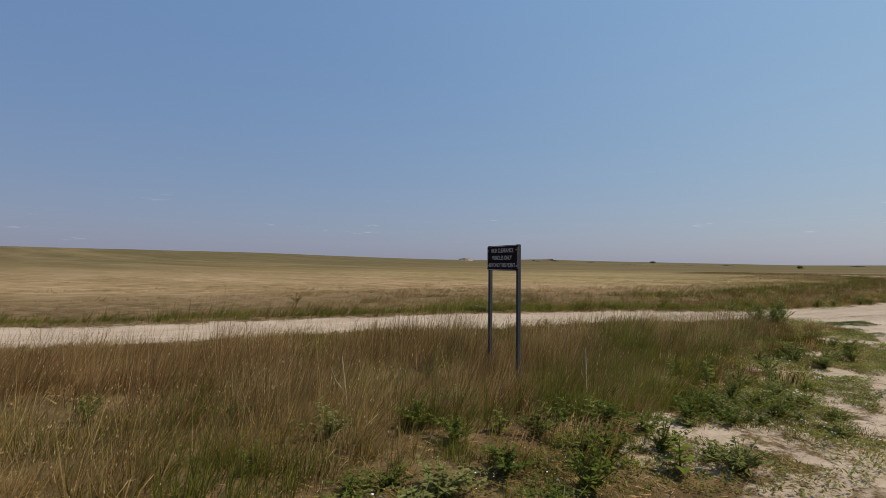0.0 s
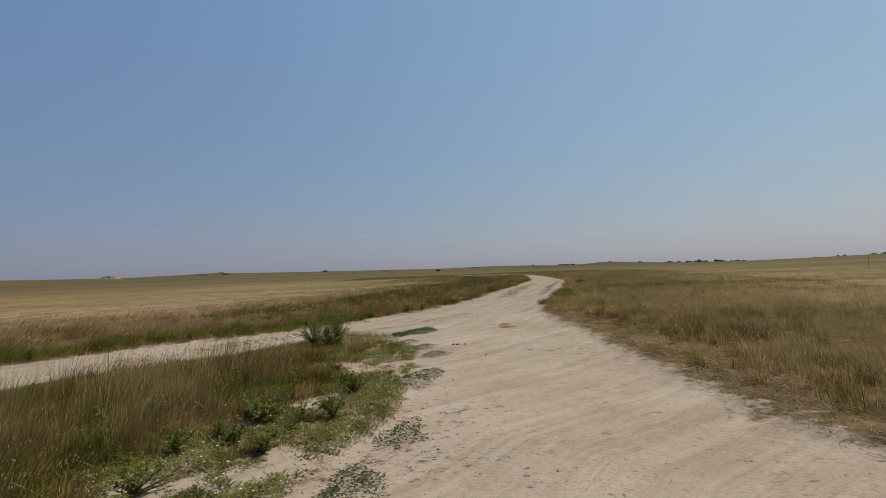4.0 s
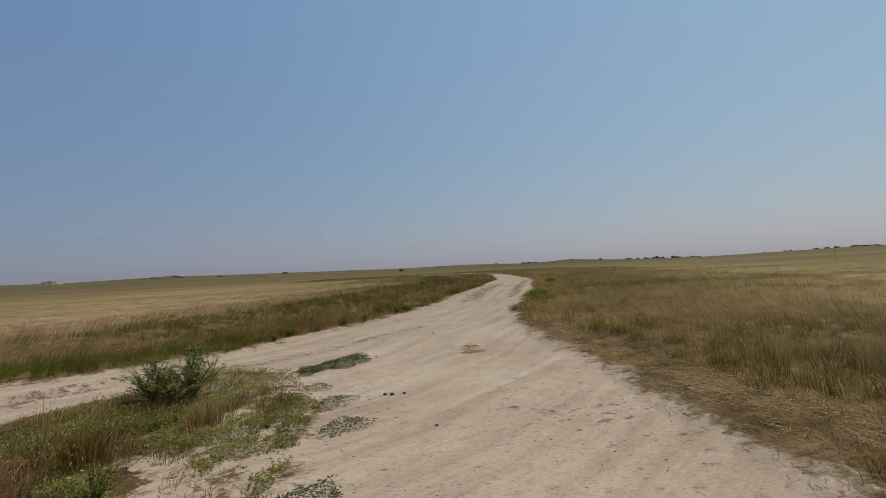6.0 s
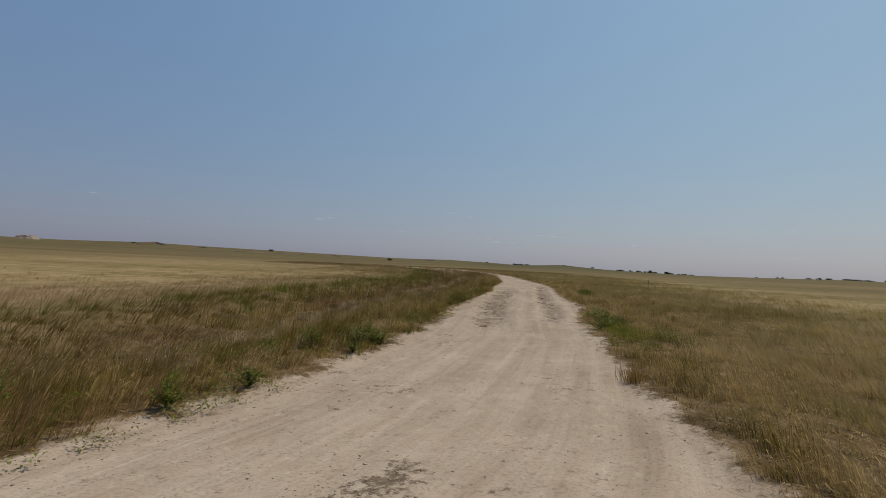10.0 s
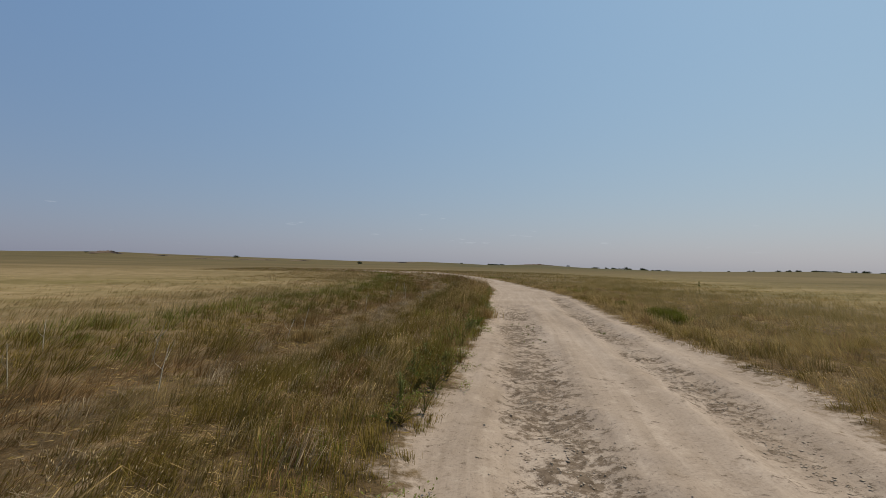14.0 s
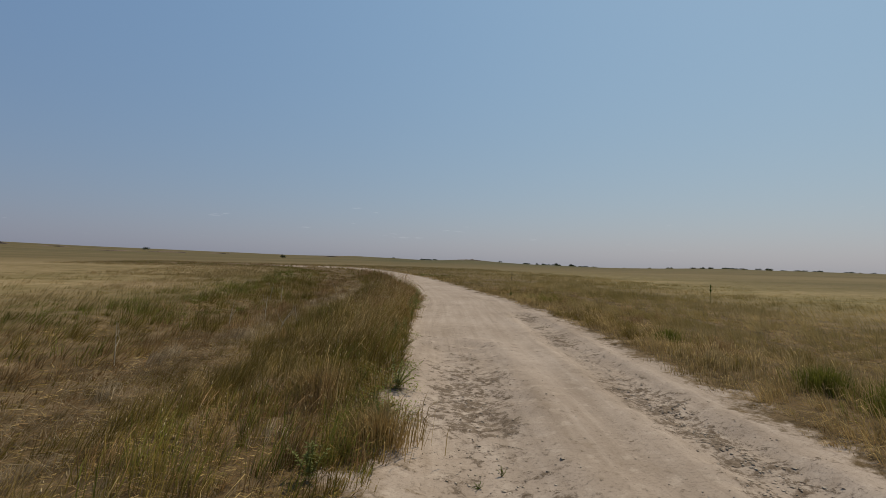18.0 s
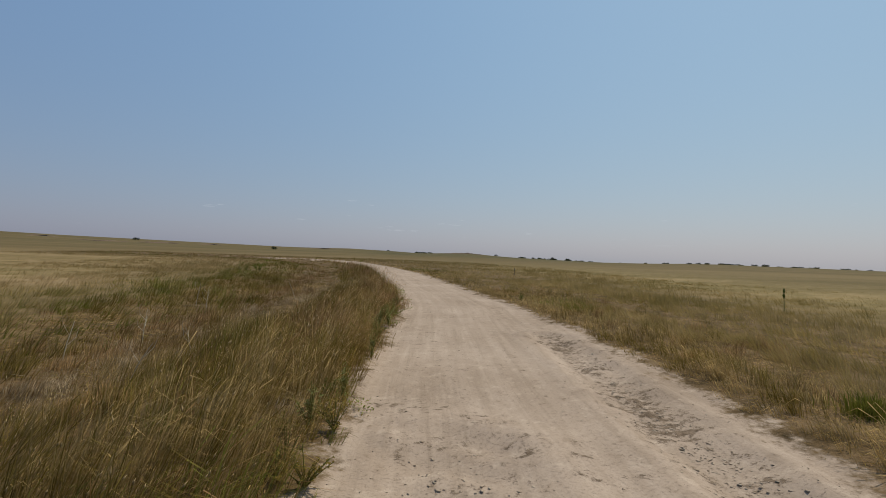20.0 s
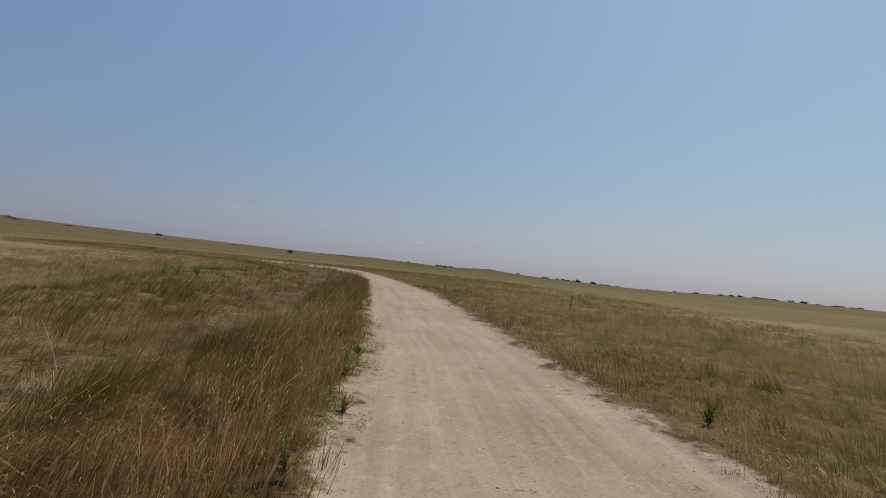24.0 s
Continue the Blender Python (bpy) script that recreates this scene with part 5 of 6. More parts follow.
def dry_stalk(x, y, h, lean, turn, forks=2):
    w = empty("dead_stalk", pose(x, y, ground_z(x, y) - 0.02, 0, 0, turn), "pale dead weed stalk standing in the grass", "dead stalk", "dead stalks")
    top = (lean * h, 0.02, h)
    part("stalk", tube([(0, 0, 0), (lean * h * 0.4, 0.01, h * 0.5), top], [0.009, 0.007, 0.004], 5), STALK, w)
    for k in range(forks):
        t = 0.45 + 0.4 * k / max(1, forks)
        b = (lean * h * t, 0.01, h * t)
        s = 1 if k % 2 else -1
        part("twig", tube([b, (b[0] + 0.10 * s, b[1] + 0.05, b[2] + 0.12), (b[0] + 0.16 * s, b[1] + 0.03, b[2] + 0.28)], [0.005, 0.004, 0.002], 4), STALK, w)
    return w


def fence_post(x, y, h, lean, turn):
    w = empty("fence_post", pose(x, y, ground_z(x, y), 0, lean, turn), "thin weathered fence post standing in the prairie", "fence post", "fence posts")
    part("post", tube([(0, 0, -0.2), (0.012, 0, h * 0.4), (-0.014, 0.01, h * 0.75), (0.02, 0, h)], [0.036, 0.033, 0.031, 0.026], 8), POST_WOOD, w)
    part("wire_staple", box(0.035, 0.055, -0.012, 0.012, h * 0.7, h * 0.72), POST_STEEL, w)
    return w


# wedge between the tracks
broadleaf_weed(3.55, 6.72, 0.42, 12, 0.17, LEAF_DARK)
broadleaf_weed(10.75, 18.25, 0.30, 16, 0.11, LEAF_DARK)
broadleaf_weed(3.15, 6.95, 0.40, 12, 0.12, LEAF_DARK)
broadleaf_weed(5.02, 9.62, 0.46, 14, 0.13, LEAF_DARK)
broadleaf_weed(7.2, 10.1, 0.48, 14, 0.12)
broadleaf_weed(1.5, 5.1, 0.28, 10, 0.12)
broadleaf_weed(1.9, 4.0, 0.3, 12, 0.14)
broadleaf_weed(0.55, 4.9, 0.24, 9, 0.10)
for wx, wy, wh, wr, leafs in ((10.3, 15.6, 0.50, 0.40, LEAF), (4.1, 7.7, 0.36, 0.40, LEAF_DARK), (3.0, 5.9, 0.30, 0.42, LEAF_DARK),
                              (5.6, 8.9, 0.30, 0.36, LEAF), (6.4, 10.9, 0.34, 0.40, LEAF), (6.9, 9.0, 0.25, 0.36, LEAF), (8.3, 11.2, 0.34, 0.42, LEAF), (2.4, 6.4, 0.34, 0.42, LEAF), (8.0, 12.8, 0.36, 0.45, LEAF_GREY),
                              (13.7, 20.6, 0.22, 0.25, LEAF_DARK), (14.4, 21.5, 0.55, 0.28, LEAF), (12.9, 20.6, 0.55, 0.30, LEAF),
                              (26.6, 22.55, 0.34, 0.34, LEAF_DARK), (28.5, 23.9, 0.36, 0.45, LEAF_DARK), (28.0, 23.3, 0.32, 0.42, LEAF_GREY), (27.4, 22.7, 0.30, 0.40, LEAF_DARK), (29.3, 24.6, 0.26, 0.30, LEAF_GREY),
                              (53.7, 44.75, 0.32, 0.16, LEAF_DARK), (37.4, 36.9, 0.42, 0.30, LEAF_GREY), (46.0, 44.2, 0.40, 0.30, LEAF_GREY), (58.6, 56.6, 0.42, 0.30, LEAF_GREY), (28.7, 30.6, 0.35, 0.4, LEAF_DARK),
                              (51.3, 48.9, 0.32, 0.3, LEAF_DARK), (33.5, 34.1, 0.4, 0.35, LEAF)):
    leafy_shrub(wx, wy, wh, wr, 12, 26, 0.04, leafs)
for wx, wy, wh, wr, leafs in ((9.75, 14.45, 0.72, 0.42, LEAF_GREY), (9.3, 14.75, 0.60, 0.42, LEAF_GREY), (9.45, 14.2, 0.5, 0.35, LEAF_GREY)):
    leafy_shrub(wx, wy, wh, wr, 44, 60, 0.046, leafs)
# dark leafy weeds along the wedge's margin
lush = [leafy_shrub(2.6 + 1.3 * k, 5.3 + 1.35 * k, vh, vr, vs, vp, vl, vm, "lush_weed", "low dark green leafy weed in the verge grass", "lush weeds")
        for k, (vh, vr, vs, vp, vl, vm) in enumerate(((0.30, 0.34, 16, 26, 0.045, LEAF_DARK), (0.38, 0.30, 15, 26, 0.045, LEAF), (0.24, 0.40, 18, 24, 0.04, LEAF_DARK), (0.34, 0.36, 17, 26, 0.05, LEAF_GREY)))]
for k in range(120):
    i = dice.uniform(2.0, 9.0)
    j = int(i)
    (ax, ay), (bx, by) = WEDGE_E[j], WEDGE_E[j + 1]
    q, o, le = i - j, 0.5 + abs(dice.gauss(0, 1.7)), math.hypot(bx - ax, by - ay)
    vx, vy = ax + (bx - ax) * q + (by - ay) / le * o, ay + (by - ay) * q - (bx - ax) / le * o
    if float(scalded(np.array(vx), np.array(vy))) > 0.35:
        continue
    c = copy_thing(lush[dice.choice((0, 0, 1, 2, 2, 3))], pose(vx, vy, ground_z(vx, vy) - 0.01, 0, 0, dice.uniform(0, 360)))
    s = dice.uniform(0.7, 1.15) * (0.7 if 3.5 < i < 6.8 else 1)
    c.scale = (s, s, s * dice.uniform(0.75, 1.15))
for k in range(44):       # smaller ones that creep out over the sandy margin
    i = dice.uniform(0.6, 6.6)
    j = int(i)
    (ax, ay), (bx, by) = WEDGE_E[j], WEDGE_E[j + 1]
    q, o, le = i - j, dice.uniform(0.25, 2.2), math.hypot(bx - ax, by - ay)
    vx, vy = ax + (bx - ax) * q + (by - ay) / le * o, ay + (by - ay) * q - (bx - ax) / le * o
    c = copy_thing(lush[dice.choice((0, 2, 2, 3))], pose(vx, vy, ground_z(vx, vy) - 0.01, 0, 0, dice.uniform(0, 360)))
    s = dice.uniform(0.4, 0.75)
    c.scale = (s, s, s * dice.uniform(0.5, 0.8))
for k in range(16):       # a dense green strip on the right verge
    q = dice.random()
    vx, vy = 26.6 + 3.0 * q + dice.uniform(0.0, 0.5), 22.3 + 2.5 * q - dice.uniform(0.0, 0.5)
    copy_thing(lush[dice.choice((0, 2, 2, 3))], pose(vx, vy, ground_z(vx, vy) - 0.01, 0, 0, dice.uniform(0, 360)))
for k in range(26):       # weeds on the left verge past the fork
    i = dice.uniform(3.5, 13.0)
    j = int(i)
    (ax, ay), (bx, by) = LEFT[j], LEFT[j + 1]
    q, o = i - j, dice.uniform(0.15, 1.1)
    vx, vy = ax + (bx - ax) * q - 0.4 * o, ay + (by - ay) * q + 0.9 * o
    c = copy_thing(lush[dice.choice((0, 1, 1, 3))], pose(vx, vy, ground_z(vx, vy) - 0.01, 0, 0, dice.uniform(0, 360)))
    s = dice.uniform(0.7, 1.1)
    c.scale = (s, s, s)
# coarse weeds that crowd the road's left edge
verge = [leafy_shrub(29.0 + 0.6 * k, 31.0 + 0.5 * k, vh, vr, vs, vp, vl, vm, "verge_weed", "dense green and rusty weed at the track's edge", "verge weeds")
         for k, (vh, vr, vs, vp, vl, vm) in enumerate(((0.30, 0.22, 12, 22, 0.030, GRASS["olive"]), (0.38, 0.20, 10, 22, 0.034, LEAF_GREY), (0.26, 0.28, 14, 24, 0.03, LEAF_DARK),
                                                        (0.46, 0.14, 7, 30, 0.022, GRASS["rust"]), (0.34, 0.26, 13, 22, 0.034, GRASS["olive"])))]
for k in range(84):
    i = dice.choice((dice.uniform(14.2, 18.7), dice.uniform(14.2, 18.7), dice.uniform(18.7, 22.5)))
    j = int(i)
    (ax, ay), (bx, by) = LEFT[j], LEFT[j + 1]
    q, o = i - j, abs(dice.gauss(0.05, 0.28)) + 0.05
    vx, vy = ax + (bx - ax) * q - 0.7 * o, ay + (by - ay) * q + 0.7 * o
    c = copy_thing(verge[dice.choice((0, 0, 1, 1, 2, 3, 4))], pose(vx, vy, ground_z(vx, vy) - 0.01, 0, 0, dice.uniform(0, 360)))
    c.scale = (1, 1, dice.uniform(0.7, 1.2))
for k in range(26):       # seedlings in the torn ruts
    q = dice.random()
    vx, vy = (33.2 + 3.2 * q + dice.gauss(0, 0.25), 32.0 + 2.5 * q + dice.gauss(0, 0.25)) if k < 20 else (36.2 + dice.gauss(0, 0.12), 31.9 + dice.gauss(0, 0.12))
    c = copy_thing(verge[dice.choice((0, 1, 2))], pose(vx, vy, ground_z(vx, vy) - 0.01, 0, 0, dice.uniform(0, 360)))
    s = dice.uniform(0.13, 0.27)
    c.scale = (s, s, s * 0.9)
# creeping mats on the sand
for mx, my, ma, mb, mt, mn in ((12.45, 15.15, 0.85, 0.40, 22, 3000), (11.75, 14.95, 0.42, 0.22, 60, 700), (11.0, 12.6, 0.40, 0.22, 30, 420), (10.6, 11.6, 0.36, 0.24, 10, 380), (9.5, 10.2, 0.40, 0.25, 50, 420), (6.55, 7.0, 0.55, 0.26, 45, 620),
                               (5.1, 5.3, 0.32, 0.2, 20, 300), (11.2, 13.6, 0.30, 0.2, 0, 260), (13.1, 15.6, 0.22, 0.10, 10, 120), (7.6, 7.9, 0.45, 0.22, 40, 420), (5.9, 6.6, 0.40, 0.22, 40, 340), (9.0, 9.9, 0.5, 0.3, 60, 520)):
    mat_plant(mx, my, ma, mb, mt, int(mn * 1.4))
# tussocks
for tx, ty, th, tr, tn in ((40.4, 31.8, 0.48, 0.55, 1100), (39.5, 31.2, 0.42, 0.45, 800), (41.3, 32.6, 0.40, 0.45, 800), (44.6, 35.4, 0.34, 0.4, 500)):
    tussock(tx, ty, th, tr, tn, GRASS["green"], "green_tussock", "tall dark green grass tussock beside the track", "green tussocks")
for tx, ty, th, tr, tn in ((21.6, 18.9, 0.3, 0.35, 300), (35.9, 35.7, 0.42, 0.5, 700), (32.0, 39.9, 0.42, 0.5, 700), (30.2, 36.5, 0.40, 0.5, 600), (33.6, 39.1, 0.36, 0.4, 500), (47.6, 47.7, 0.40, 0.5, 600), (42.6, 42.4, 0.40, 0.45, 600), (55.1, 53.6, 0.36, 0.45, 600), (36.4, 37.2, 0.5, 0.5, 700)):
    tussock(tx, ty, th, tr, tn, GRASS["straw"], "dry_tussock", "bleached dry grass tussock by the track", "dry tussocks")
for tx, ty, th, tr, tn in ((7.7, 10.6, 0.34, 0.5, 700), (9.5, 12.9, 0.32, 0.35, 400), (8.3, 12.4, 0.34, 0.4, 500), (6.6, 9.6, 0.28, 0.4, 500)):
    tussock(tx, ty, th, tr, tn, GRASS["olive" if tn > 450 else "straw"], "verge_tussock", "olive grass tussock at the rim of the sandy track", "verge tussocks")
for tx, ty in ((57.1, 69.0), (58.3, 69.6), (56.2, 68.3), (57.7, 68.2)):
    leafy_shrub(tx, ty, 0.75, 0.5, 12, 18, 0.06, LEAF_DARK, "prairie_shrub", "low dark green shrub in the open prairie", "prairie shrubs")
leafy_shrub(-6.6, 22.3, 0.55, 0.7, 16, 20, 0.06, GRASS["rust"], "brown_shrub", "brown dried shrub in the tan field", "prairie shrubs")
for sx, sy, sh, sl, st, sf in ((26.2, 33.6, 0.7, 0.25, 20, 2), (24.6, 34.9, 0.7, -0.1, 80, 1), (41.2, 45.9, 0.8, 0.2, 30, 3), (39.9, 45.6, 0.7, -0.25, 200, 2),
                               (48.6, 51.4, 0.75, 0.35, 140, 1), (36.0, 42.2, 0.8, 0.15, 250, 2), (30.8, 37.8, 0.75, 0.3, 10, 1), (44.5, 50.0, 0.8, 0.15, 20, 3), (44.9, 51.4, 0.75, -0.3, 100, 2), (40.2, 43.7, 0.55, 0.5, 320, 2), (41.7, 45.0, 0.55, -0.4, 40, 3), (30.0, 37.1, 0.5, 0.4, 10, 2), (25.2, 37.2, 0.6, 0.2, 60, 2), (26.7, 36.0, 0.85, 0.35, 300, 2), (1.7, 5.9, 0.7, 0.1, 70, 1), (-1.0, 5.3, 0.7, -0.1, 10, 1)):
    dry_stalk(sx, sy, sh, sl, st, sf)
def spike_weed(x, y, h):
    """A tall bare stem under a dense dark flower spike."""
    w = empty("spike_weed", pose(x, y, ground_z(x, y) - 0.02, 0, 2, 40), "tall dark spike of a dried mullein weed", "weed")
    part("stem", tube([(0, 0, 0), (0.01, 0, h * 0.4), (0, 0.01, h * 0.62)], [0.014, 0.012, 0.011], 6), STEM, w)
    part("spike", tube([(0, 0.01, h * 0.58), (0.012, 0.012, h * 0.7), (0.0, 0.01, h * 0.86), (0.015, 0.0, h)], [0.02, 0.05, 0.042, 0.012], 9), LEAF_DARK, w)
    return w


spike_weed(58.4, 36.9, 0.85)
# the fence posts in the open prairie
for fx, fy, fh, fl in ((71.6, 55.1, 0.75, -2), (82.2, 22.0, 1.2, 3)):
    fence_post(fx, fy, fh, fl, fx * 7 % 360)


# ---- scattered bits ----
def bits(points, size, flat, material, name, label, category, mud_only=False):
    """Crumbs of earth or plant litter, eight faces each."""
    x, y = points
    n = len(x)
    s = size * rng.uniform(0.4, 1.6, n)
    z = height(x, y)
    ring = np.array([[1, 0, 0], [0, 1, 0], [-1, 0, 0], [0, -1, 0], [0, 0, 1], [0, 0, -1]], float)
    co = ring[None] * s[:, None, None] * rng.uniform(0.5, 1.3, (n, 6, 1)) * np.array([1, 1, flat])
    a = rng.uniform(0, 6.28, n)
    c, q = np.cos(a)[:, None], np.sin(a)[:, None]
    co = np.stack([co[..., 0] * c - co[..., 1] * q, co[..., 0] * q + co[..., 1] * c, co[..., 2]], -1) + np.stack([x, y, z + s * flat * 0.35], 1)[:, None]
    tri = np.array([[0, 1, 4], [1, 2, 4], [2, 3, 4], [3, 0, 4], [1, 0, 5], [2, 1, 5], [3, 2, 5], [0, 3, 5]])
    return stuff(name, co.reshape(-1, 3), (np.arange(n)[:, None, None] * 6 + tri[None]).reshape(-1, 3), material, label, category)


def along_line(line, n, wide):
    line = np.array(line)
    k = rng.uniform(0, len(line) - 1.001, n)
    i = k.astype(int)
    p = line[i] + (line[i + 1] - line[i]) * (k - i)[:, None] + rng.normal(0, wide, (n, 2))
    return p[:, 0], p[:, 1]


MUD = Mat("dry_mud_clod")
MUD.bump(MUD.noise(60, 4), 0.4, 0.01)
MUD = MUD.set(MUD.mix(MUD.island(), (0.25, 0.18, 0.112), (0.46, 0.36, 0.25)), 0.95)
SANDY = Mat("sandy_crumb")
SANDY.bump(SANDY.noise(60, 4), 0.4, 0.01)
SANDY = SANDY.set(SANDY.mix(SANDY.island(), (0.24, 0.18, 0.12), (0.46, 0.37, 0.27)), 0.95)
cx = [along_line(RUT_L, 2600, 0.27), along_line(RUT_R, 3600, 0.17), along_line(RUT_M, 700, 0.28), along_line(RUT_T, 700, 0.2), along_line(WEDGE_E[:6], 500, 0.5), along_line(LEFT[9:14], 500, 0.3)]
bits((np.concatenate([c[0] for c in cx]), np.concatenate([c[1] for c in cx])), 0.013, 0.26, MUD, "mud_clods", "broken dry mud clods in the wheel ruts", "mud clods")
cx = [along_line(RUT_L, 160, 0.30), along_line(RUT_R, 240, 0.17), along_line(RUT_M, 30, 0.25), along_line(RUT_T, 60, 0.2), along_line(WEDGE_E[:6], 70, 0.4)]
bits((np.concatenate([c[0] for c in cx]), np.concatenate([c[1] for c in cx])), 0.020, 0.30, MUD, "large_mud_clods", "large broken clods of dried mud in the ruts", "mud clods")
px, py = strip_points(-8, 8, -6, 80, 22)
pe = plan(px, py)[0]
keep = (pe < 0.35) & (fbm(px, py, 1.6, 3) > 0.44)
bits((px[keep], py[keep]), 0.007, 0.6, SANDY, "sand_crumbs", "small crumbs of packed sand on the track", "gravel")
px, py = strip_points(-8, 8, -6, 80, 9)
pe = plan(px, py)[0]
keep = (pe < 0.5) & (fbm(px + 9, py, 2.0, 3) > 0.50) & (rng.random(len(px)) < 0.25 + 0.75 * ramp01(pe, -1.6, 0.1))
bits((px[keep], py[keep]), 0.012, 0.3, TWIG, "plant_litter", "dark scraps of dry plant litter on the sand", "litter")
STONE = plain("dark_stone_skin", (0.075, 0.06, 0.05), 0.9, 0, 0.3, 30, 0.5)


def small_stone(x, y, r):
    bm = bmesh.new()
    bmesh.ops.create_icosphere(bm, subdivisions=2, radius=r)
    for v in bm.verts:
        v.co = Vector((v.co.x, v.co.y * 0.85, v.co.z * 0.6)) * dice.uniform(0.85, 1.12)
    ob = part("dark_stone", bm, STONE, None, smooth=True)
    ob.matrix_world = pose(x, y, ground_z(x, y) + 0.35 * r, 0, 0, dice.uniform(0, 360))
    return tagged(ob, "small dark stone lying on the sandy track", "stone", "small stones")


for sx, sy, sr in ((11.70, 12.45, 0.030), (11.77, 12.38, 0.034), (11.93, 12.32, 0.026), (11.35, 10.9, 0.022), (13.3, 15.2, 0.020), (16.2, 17.0, 0.022)):
    small_stone(sx, sy, sr)
# low weeds over the wedge's sandy margin and on the verges: joined small leaves
lx, ly = strip_points(-9, 9, -6, 78, 400)
mx, my = rng.uniform(3.6, 10.8, 52000), rng.uniform(4.6, 14.2, 52000)
lx, ly = np.concatenate([lx, mx]), np.concatenate([ly, my])
thick = np.arange(len(lx)) >= len(lx) - len(mx)
le, ll, lr, lw = plan(lx, ly)
lm = np.where(lw, line_dist(lx, ly, WEDGE_E) + 1.8 * (1 - ramp01(lx, 0.4, 2.6)), 9)
clump = fbm(lx, ly, 0.8, 3)
keep = ((lw & (lm < 3.4) & (clump > 0.45)) | (~lw & (ll < lr) & (le > -0.25) & (le < 0.6) & (clump > 0.62)) | (lw & (lm < 0.9) & (clump > 0.56)) | (thick & lw & (lm < 2.6) & (clump > 0.41 + 0.10 * ramp01(lx, 7.4, 8.8)))) & (le > -0.5) & (scalded(lx, ly) < 0.42)
lx, ly, clump = lx[keep], ly[keep], clump[keep]
lx, ly, clump = np.repeat(lx, 3), np.repeat(ly, 3), np.repeat(clump, 3)
n = len(lx)
lx, ly = lx + rng.normal(0, 0.03, n), ly + rng.normal(0, 0.03, n)
lz = height(lx, ly) + np.clip((clump - 0.44) * 0.55, 0, 0.10) * rng.random(n)
la, ls, lt = rng.uniform(0, 6.28, n), rng.uniform(0.015, 0.040, n), rng.uniform(0.0, 0.9, n)
ca, sa = np.cos(la), np.sin(la)
leafs = np.stack([np.stack([lx, ly, lz], 1),
                  np.stack([lx + ca * ls * 0.5 - sa * ls * 0.28, ly + sa * ls * 0.5 + ca * ls * 0.28, lz + ls * lt * 0.6], 1),
                  np.stack([lx + ca * ls, ly + sa * ls, lz + ls * lt], 1),
                  np.stack([lx + ca * ls * 0.5 + sa * ls * 0.28, ly + sa * ls * 0.5 - ca * ls * 0.28, lz + ls * lt * 0.6], 1)], 1).reshape(-1, 3)
half = rng.random(n) < 0.55
brown = rng.random(n) < 0.22
for pick, material, name, text in ((brown, GRASS["olive"], "withered_weeds", "low withered brownish weeds on the sandy verge"), (half & ~brown, LEAF, "low_weeds", "low green weeds creeping over the sandy verge"), (~half & ~brown, LEAF_GREY, "grey_weeds", "low grey-green weeds on the sandy verge")):
    ids = np.flatnonzero(pick)
    quad = np.arange(len(ids))[:, None] * 4 + np.array([[0, 1, 2, 3]])
    stuff(name, leafs.reshape(-1, 4, 3)[ids].reshape(-1, 3), quad, material, text, "weeds")
# small white flowers among them
f = (lx < 9) & (fbm(lx + 5, ly + 5, 1.1, 2) > 0.55)
ids = rng.choice(np.flatnonzero(f), min(420, int(f.sum())), False)
bits((lx[ids], ly[ids]), 0.011, 0.5, PETAL, "white_flowers", "tiny white flowers scattered through the low weeds", "flowers").location.z = 0.06


# ---- far away ----
ROCK = plain("pale_eroded_rock", (0.25, 0.20, 0.155), 0.95, 0, 0.25, 0.25, 0.5)


def far_place(turn, d):
    return 22 - math.sin(radians(turn)) * d, 22 + math.cos(radians(turn)) * d


def butte(turn, d, w, h):
    """A small weathered rock table with gullied sides."""
    x, y = far_place(turn, d)
    rings = []
    for k, (r, z) in enumerate(((1.25, -0.5), (1.05, 0.25), (0.92, 0.55), (0.84, 0.85), (0.74, 1.0), (0.4, 1.02))):
        ring = []
        for i in range(40):
            a = 2 * math.pi * i / 40
            g = 1 + 0.07 * math.sin(5 * a + 1) + 0.04 * math.sin(11 * a) + 0.03 * dice.uniform(-1, 1)
            top = 1 + (0.18 * math.sin(3 * a + 0.6) if k > 2 else 0)
            ring.append((math.cos(a) * w / 2 * r * g, math.sin(a) * w / 3 * r * g, h * z * top))
        rings.append(ring)
    b = empty("rock_butte", pose(x, y, ground_z(x, y) - 0.4, 0, 0, turn), "small pale eroded rock butte on the horizon", "butte")
    part("rock", loft(rings), ROCK, b)
    return b


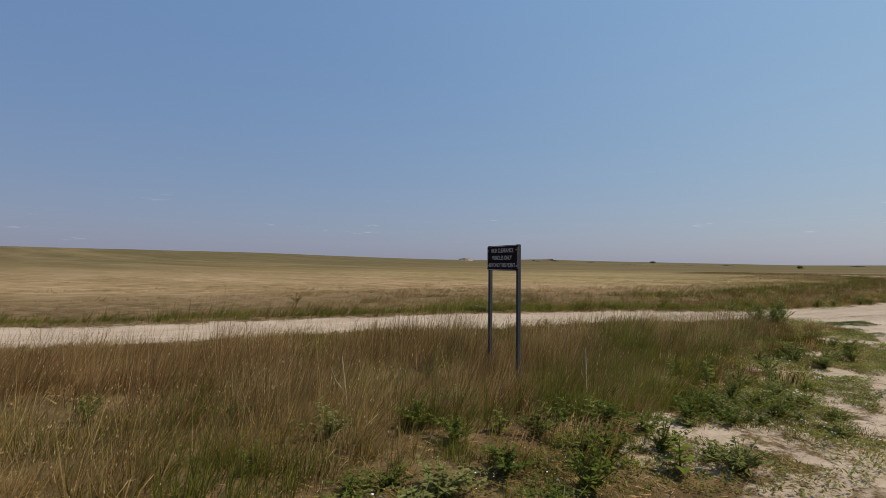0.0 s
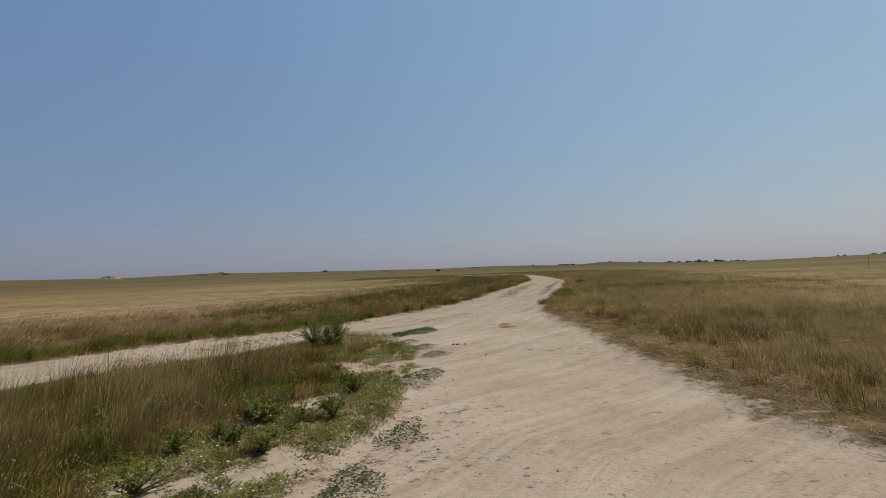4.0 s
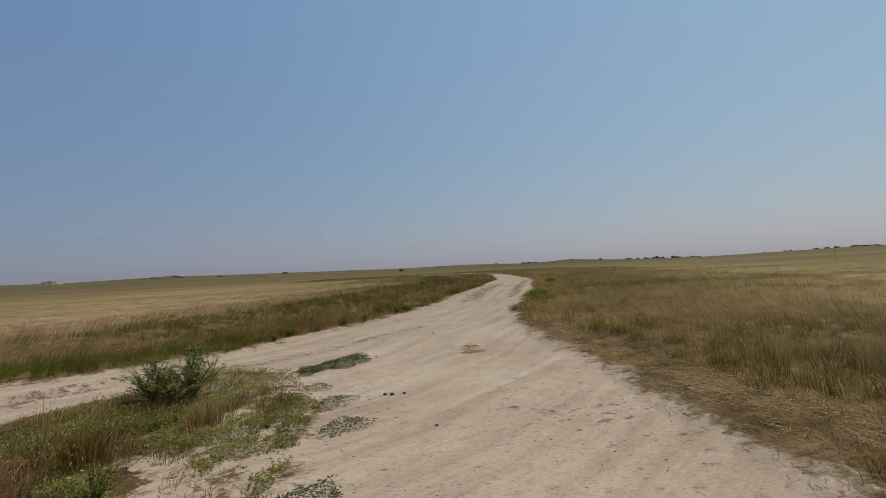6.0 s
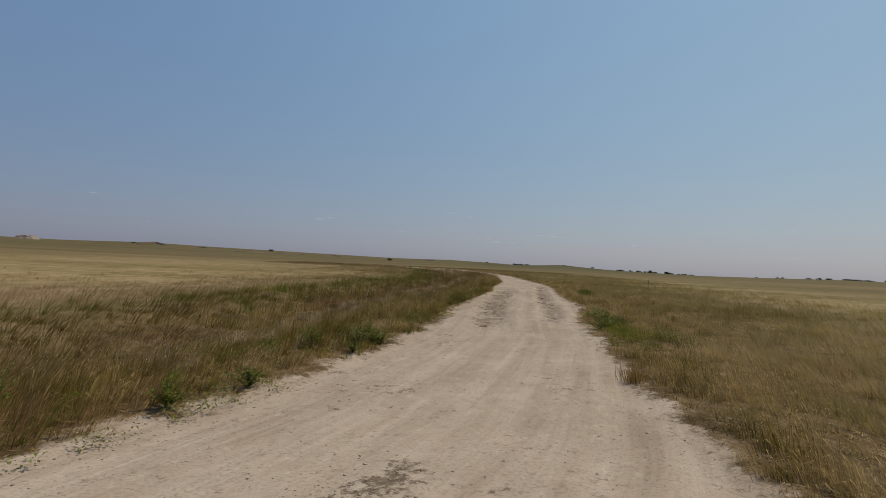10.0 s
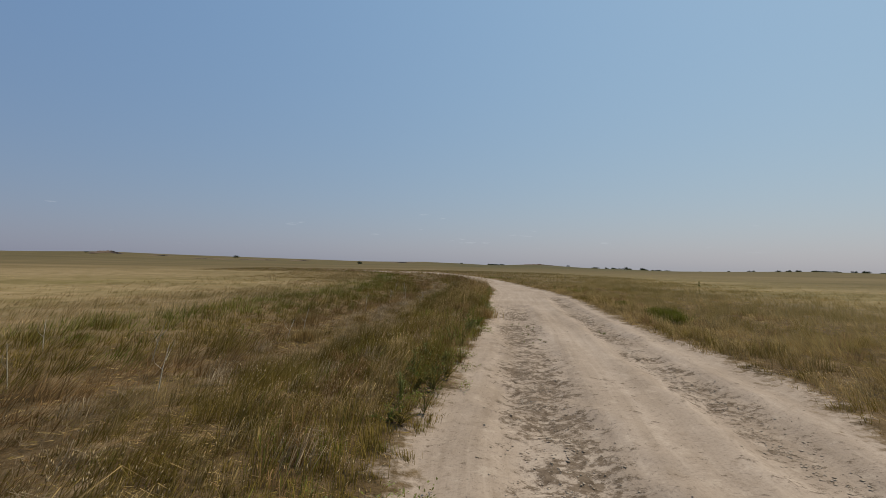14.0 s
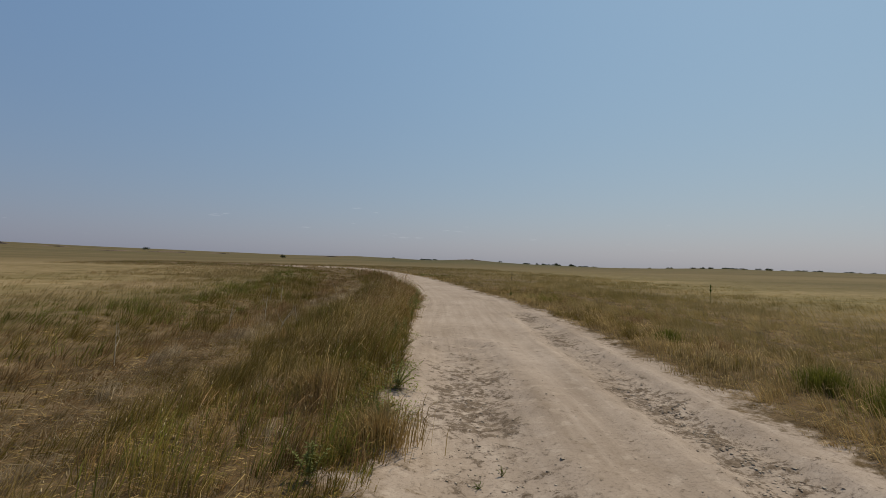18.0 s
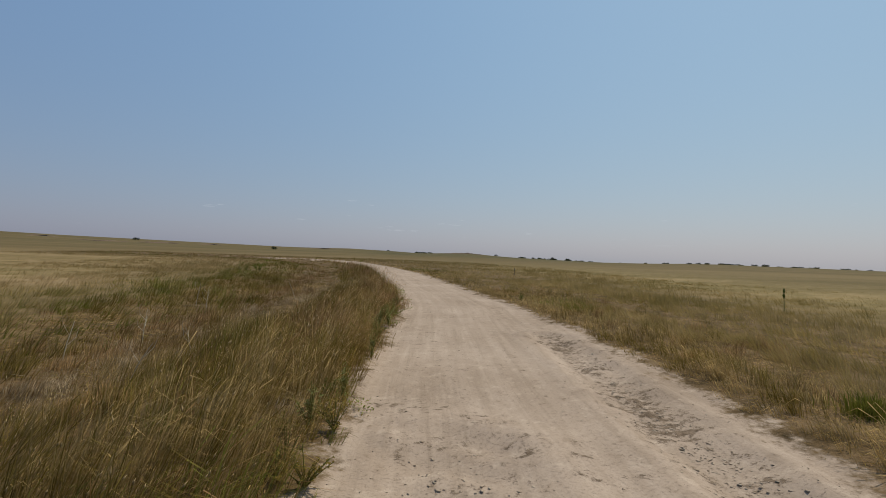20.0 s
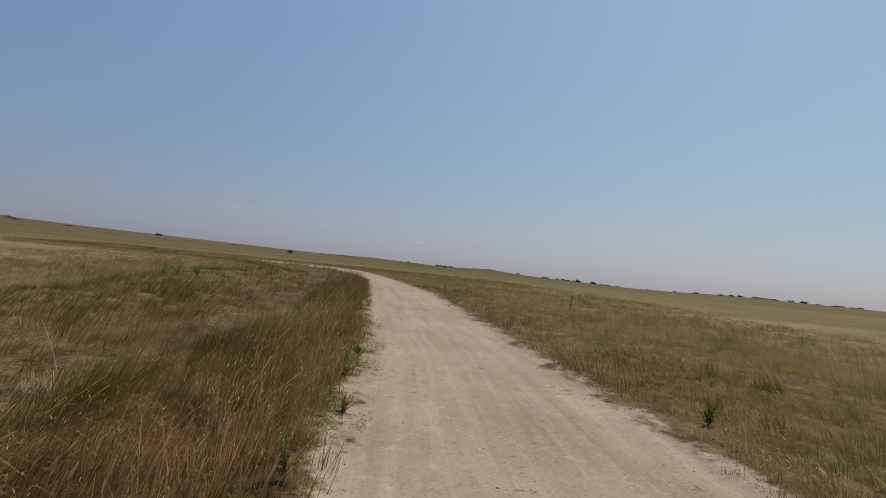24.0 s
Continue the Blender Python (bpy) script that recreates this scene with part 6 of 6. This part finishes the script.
def far_tree(x, y, h, w):
    """A prairie tree or scrub seen from afar: forked trunk, ragged low crown of leaf clumps."""
    t = empty("prairie_tree", pose(x, y, ground_z(x, y) - 0.1, 0, 0, dice.uniform(0, 360)), "dark green spreading prairie tree near the horizon", "tree", "far trees")
    part("trunk", tube([(0, 0, -0.3), (0.1, 0, h * 0.25), (0.1 * w, 0.1, h * 0.6)], [0.16, 0.12, 0.05], 6), BARK, t)
    for k in range(3):
        a = dice.uniform(0, 6.28)
        part("limb", tube([(0.06, 0, h * 0.2), (math.cos(a) * w * 0.2, math.sin(a) * w * 0.2, h * 0.42), (math.cos(a) * w * 0.36, math.sin(a) * w * 0.36, h * 0.6)], [0.09, 0.06, 0.03], 5), BARK, t)
    lb = bmesh.new()
    for k in range(15):
        a, r = dice.uniform(0, 6.28), math.sqrt(dice.random()) * 0.42 * w
        c = Vector((math.cos(a) * r, math.sin(a) * r, h * dice.uniform(0.12, 0.80 - 0.45 * (r / w))))
        rr = dice.uniform(0.13, 0.20) * w
        for j in range(26):
            d = Vector((dice.gauss(0, 1), dice.gauss(0, 1), dice.gauss(0, 0.6))).normalized() * rr * dice.uniform(0.4, 1.05)
            d.z *= min(1.0, h / w)
            s = dice.uniform(0.35, 0.8) * max(0.6, w / 6)
            leaf_mesh(lb, c + d, (d.x + dice.gauss(0, 0.3), d.y + dice.gauss(0, 0.3), d.z + dice.gauss(0, 0.3)), s, s * 0.7, 0.2, 0.1, dice.uniform(-1, 1))
    part("crown", lb, LEAF_TREE, t)
    return t


butte(-0.4, 590, 17, 3.6)
EARTH = plain("red_brown_earth", (0.13, 0.085, 0.055), 0.95, 0, 0.3, 0.2, 0.5)


def eroded_bank(turn0, turn1, d, h):
    """A low cut bank of bare earth, broken and uneven along its length."""
    rings, mid = [], far_place((turn0 + turn1) / 2, d)
    base = ground_z(*mid)
    for k in range(25):
        t = k / 24
        x, y = far_place(turn0 + (turn1 - turn0) * t, d + 6 * math.sin(7 * t + turn0))
        ux, uy = (x - 22) / d, (y - 22) / d
        hh = h * math.sin(math.pi * (0.04 + 0.92 * t)) * dice.uniform(0.45, 1.15)
        z = ground_z(x, y) - base
        rings.append([(x - mid[0] + ux * o, y - mid[1] + uy * o, z + q) for o, q in ((-2.0, -0.6), (-0.9, 0.35 * hh), (-0.3, 0.9 * hh), (0.6, hh), (4.0, 0.8 * hh), (9.0, -0.6))])
    b = empty("eroded_bank", pose(mid[0], mid[1], base), "low broken bank of bare brown earth across the prairie", "earth bank", "eroded banks")
    part("earth", loft(rings), EARTH, b)
    return b


for e0, e1, ed, eh in ((-8.8, -11.6, 600, 1.9), (-17.4, -21.5, 430, 0.9), (-22.0, -25.8, 450, 1.0), (-13.5, -15.8, 560, 1.2), (-27.0, -29.5, 480, 1.0), (-52.5, -57.0, 520, 1.0), (-38.0, -41.0, 500, 1.0)):
    eroded_bank(e0, e1, ed, eh)
trees = [(-21.6, 585, 3.6, 6.5), (-34.6, 300, 2.6, 3.6), (-49.6, 520, 1.6, 7), (-50.2, 525, 1.4, 6), (-50.9, 530, 1.3, 5), (-58.2, 560, 2.0, 3.5), (-8.6, 640, 1.6, 5), (-75.6, 620, 2.4, 4.5), (-46.2, 560, 1.3, 4)]
for k in range(16):      # wooded draw
    trees.append((-60.6 - 0.47 * k + dice.uniform(-0.7, 0.7), 560 + dice.uniform(-90, 90), dice.uniform(1.0, 3.0), dice.uniform(3.5, 7.0)))
for tt in (-66.8, -67.2, -71.5, -73.8, -76.0, -78.0, -78.8, -79.6, -81.3):
    trees.append((tt, 640 + dice.uniform(-30, 40), dice.uniform(2.0, 3.2), dice.uniform(4, 7)))
for k in range(22):
    trees.append((-80.6 - 0.58 * k + dice.uniform(-1.1, 1.1), 680 + dice.uniform(-90, 60), dice.uniform(1.0, 3.0), dice.uniform(4.0, 9.0)))
tree_kinds = []
for turn, d, h, w in trees:
    fx, fy = far_place(turn, d)
    if len(tree_kinds) < 9:
        tree_kinds.append((far_tree(fx, fy, h, w), h, w))
    else:
        first, h0, w0 = tree_kinds[dice.randrange(3, 9)]
        c = copy_thing(first, pose(fx, fy, ground_z(fx, fy) - 0.1, 0, 0, dice.uniform(0, 360)))
        c.scale = (w / w0, w / w0, h / h0)
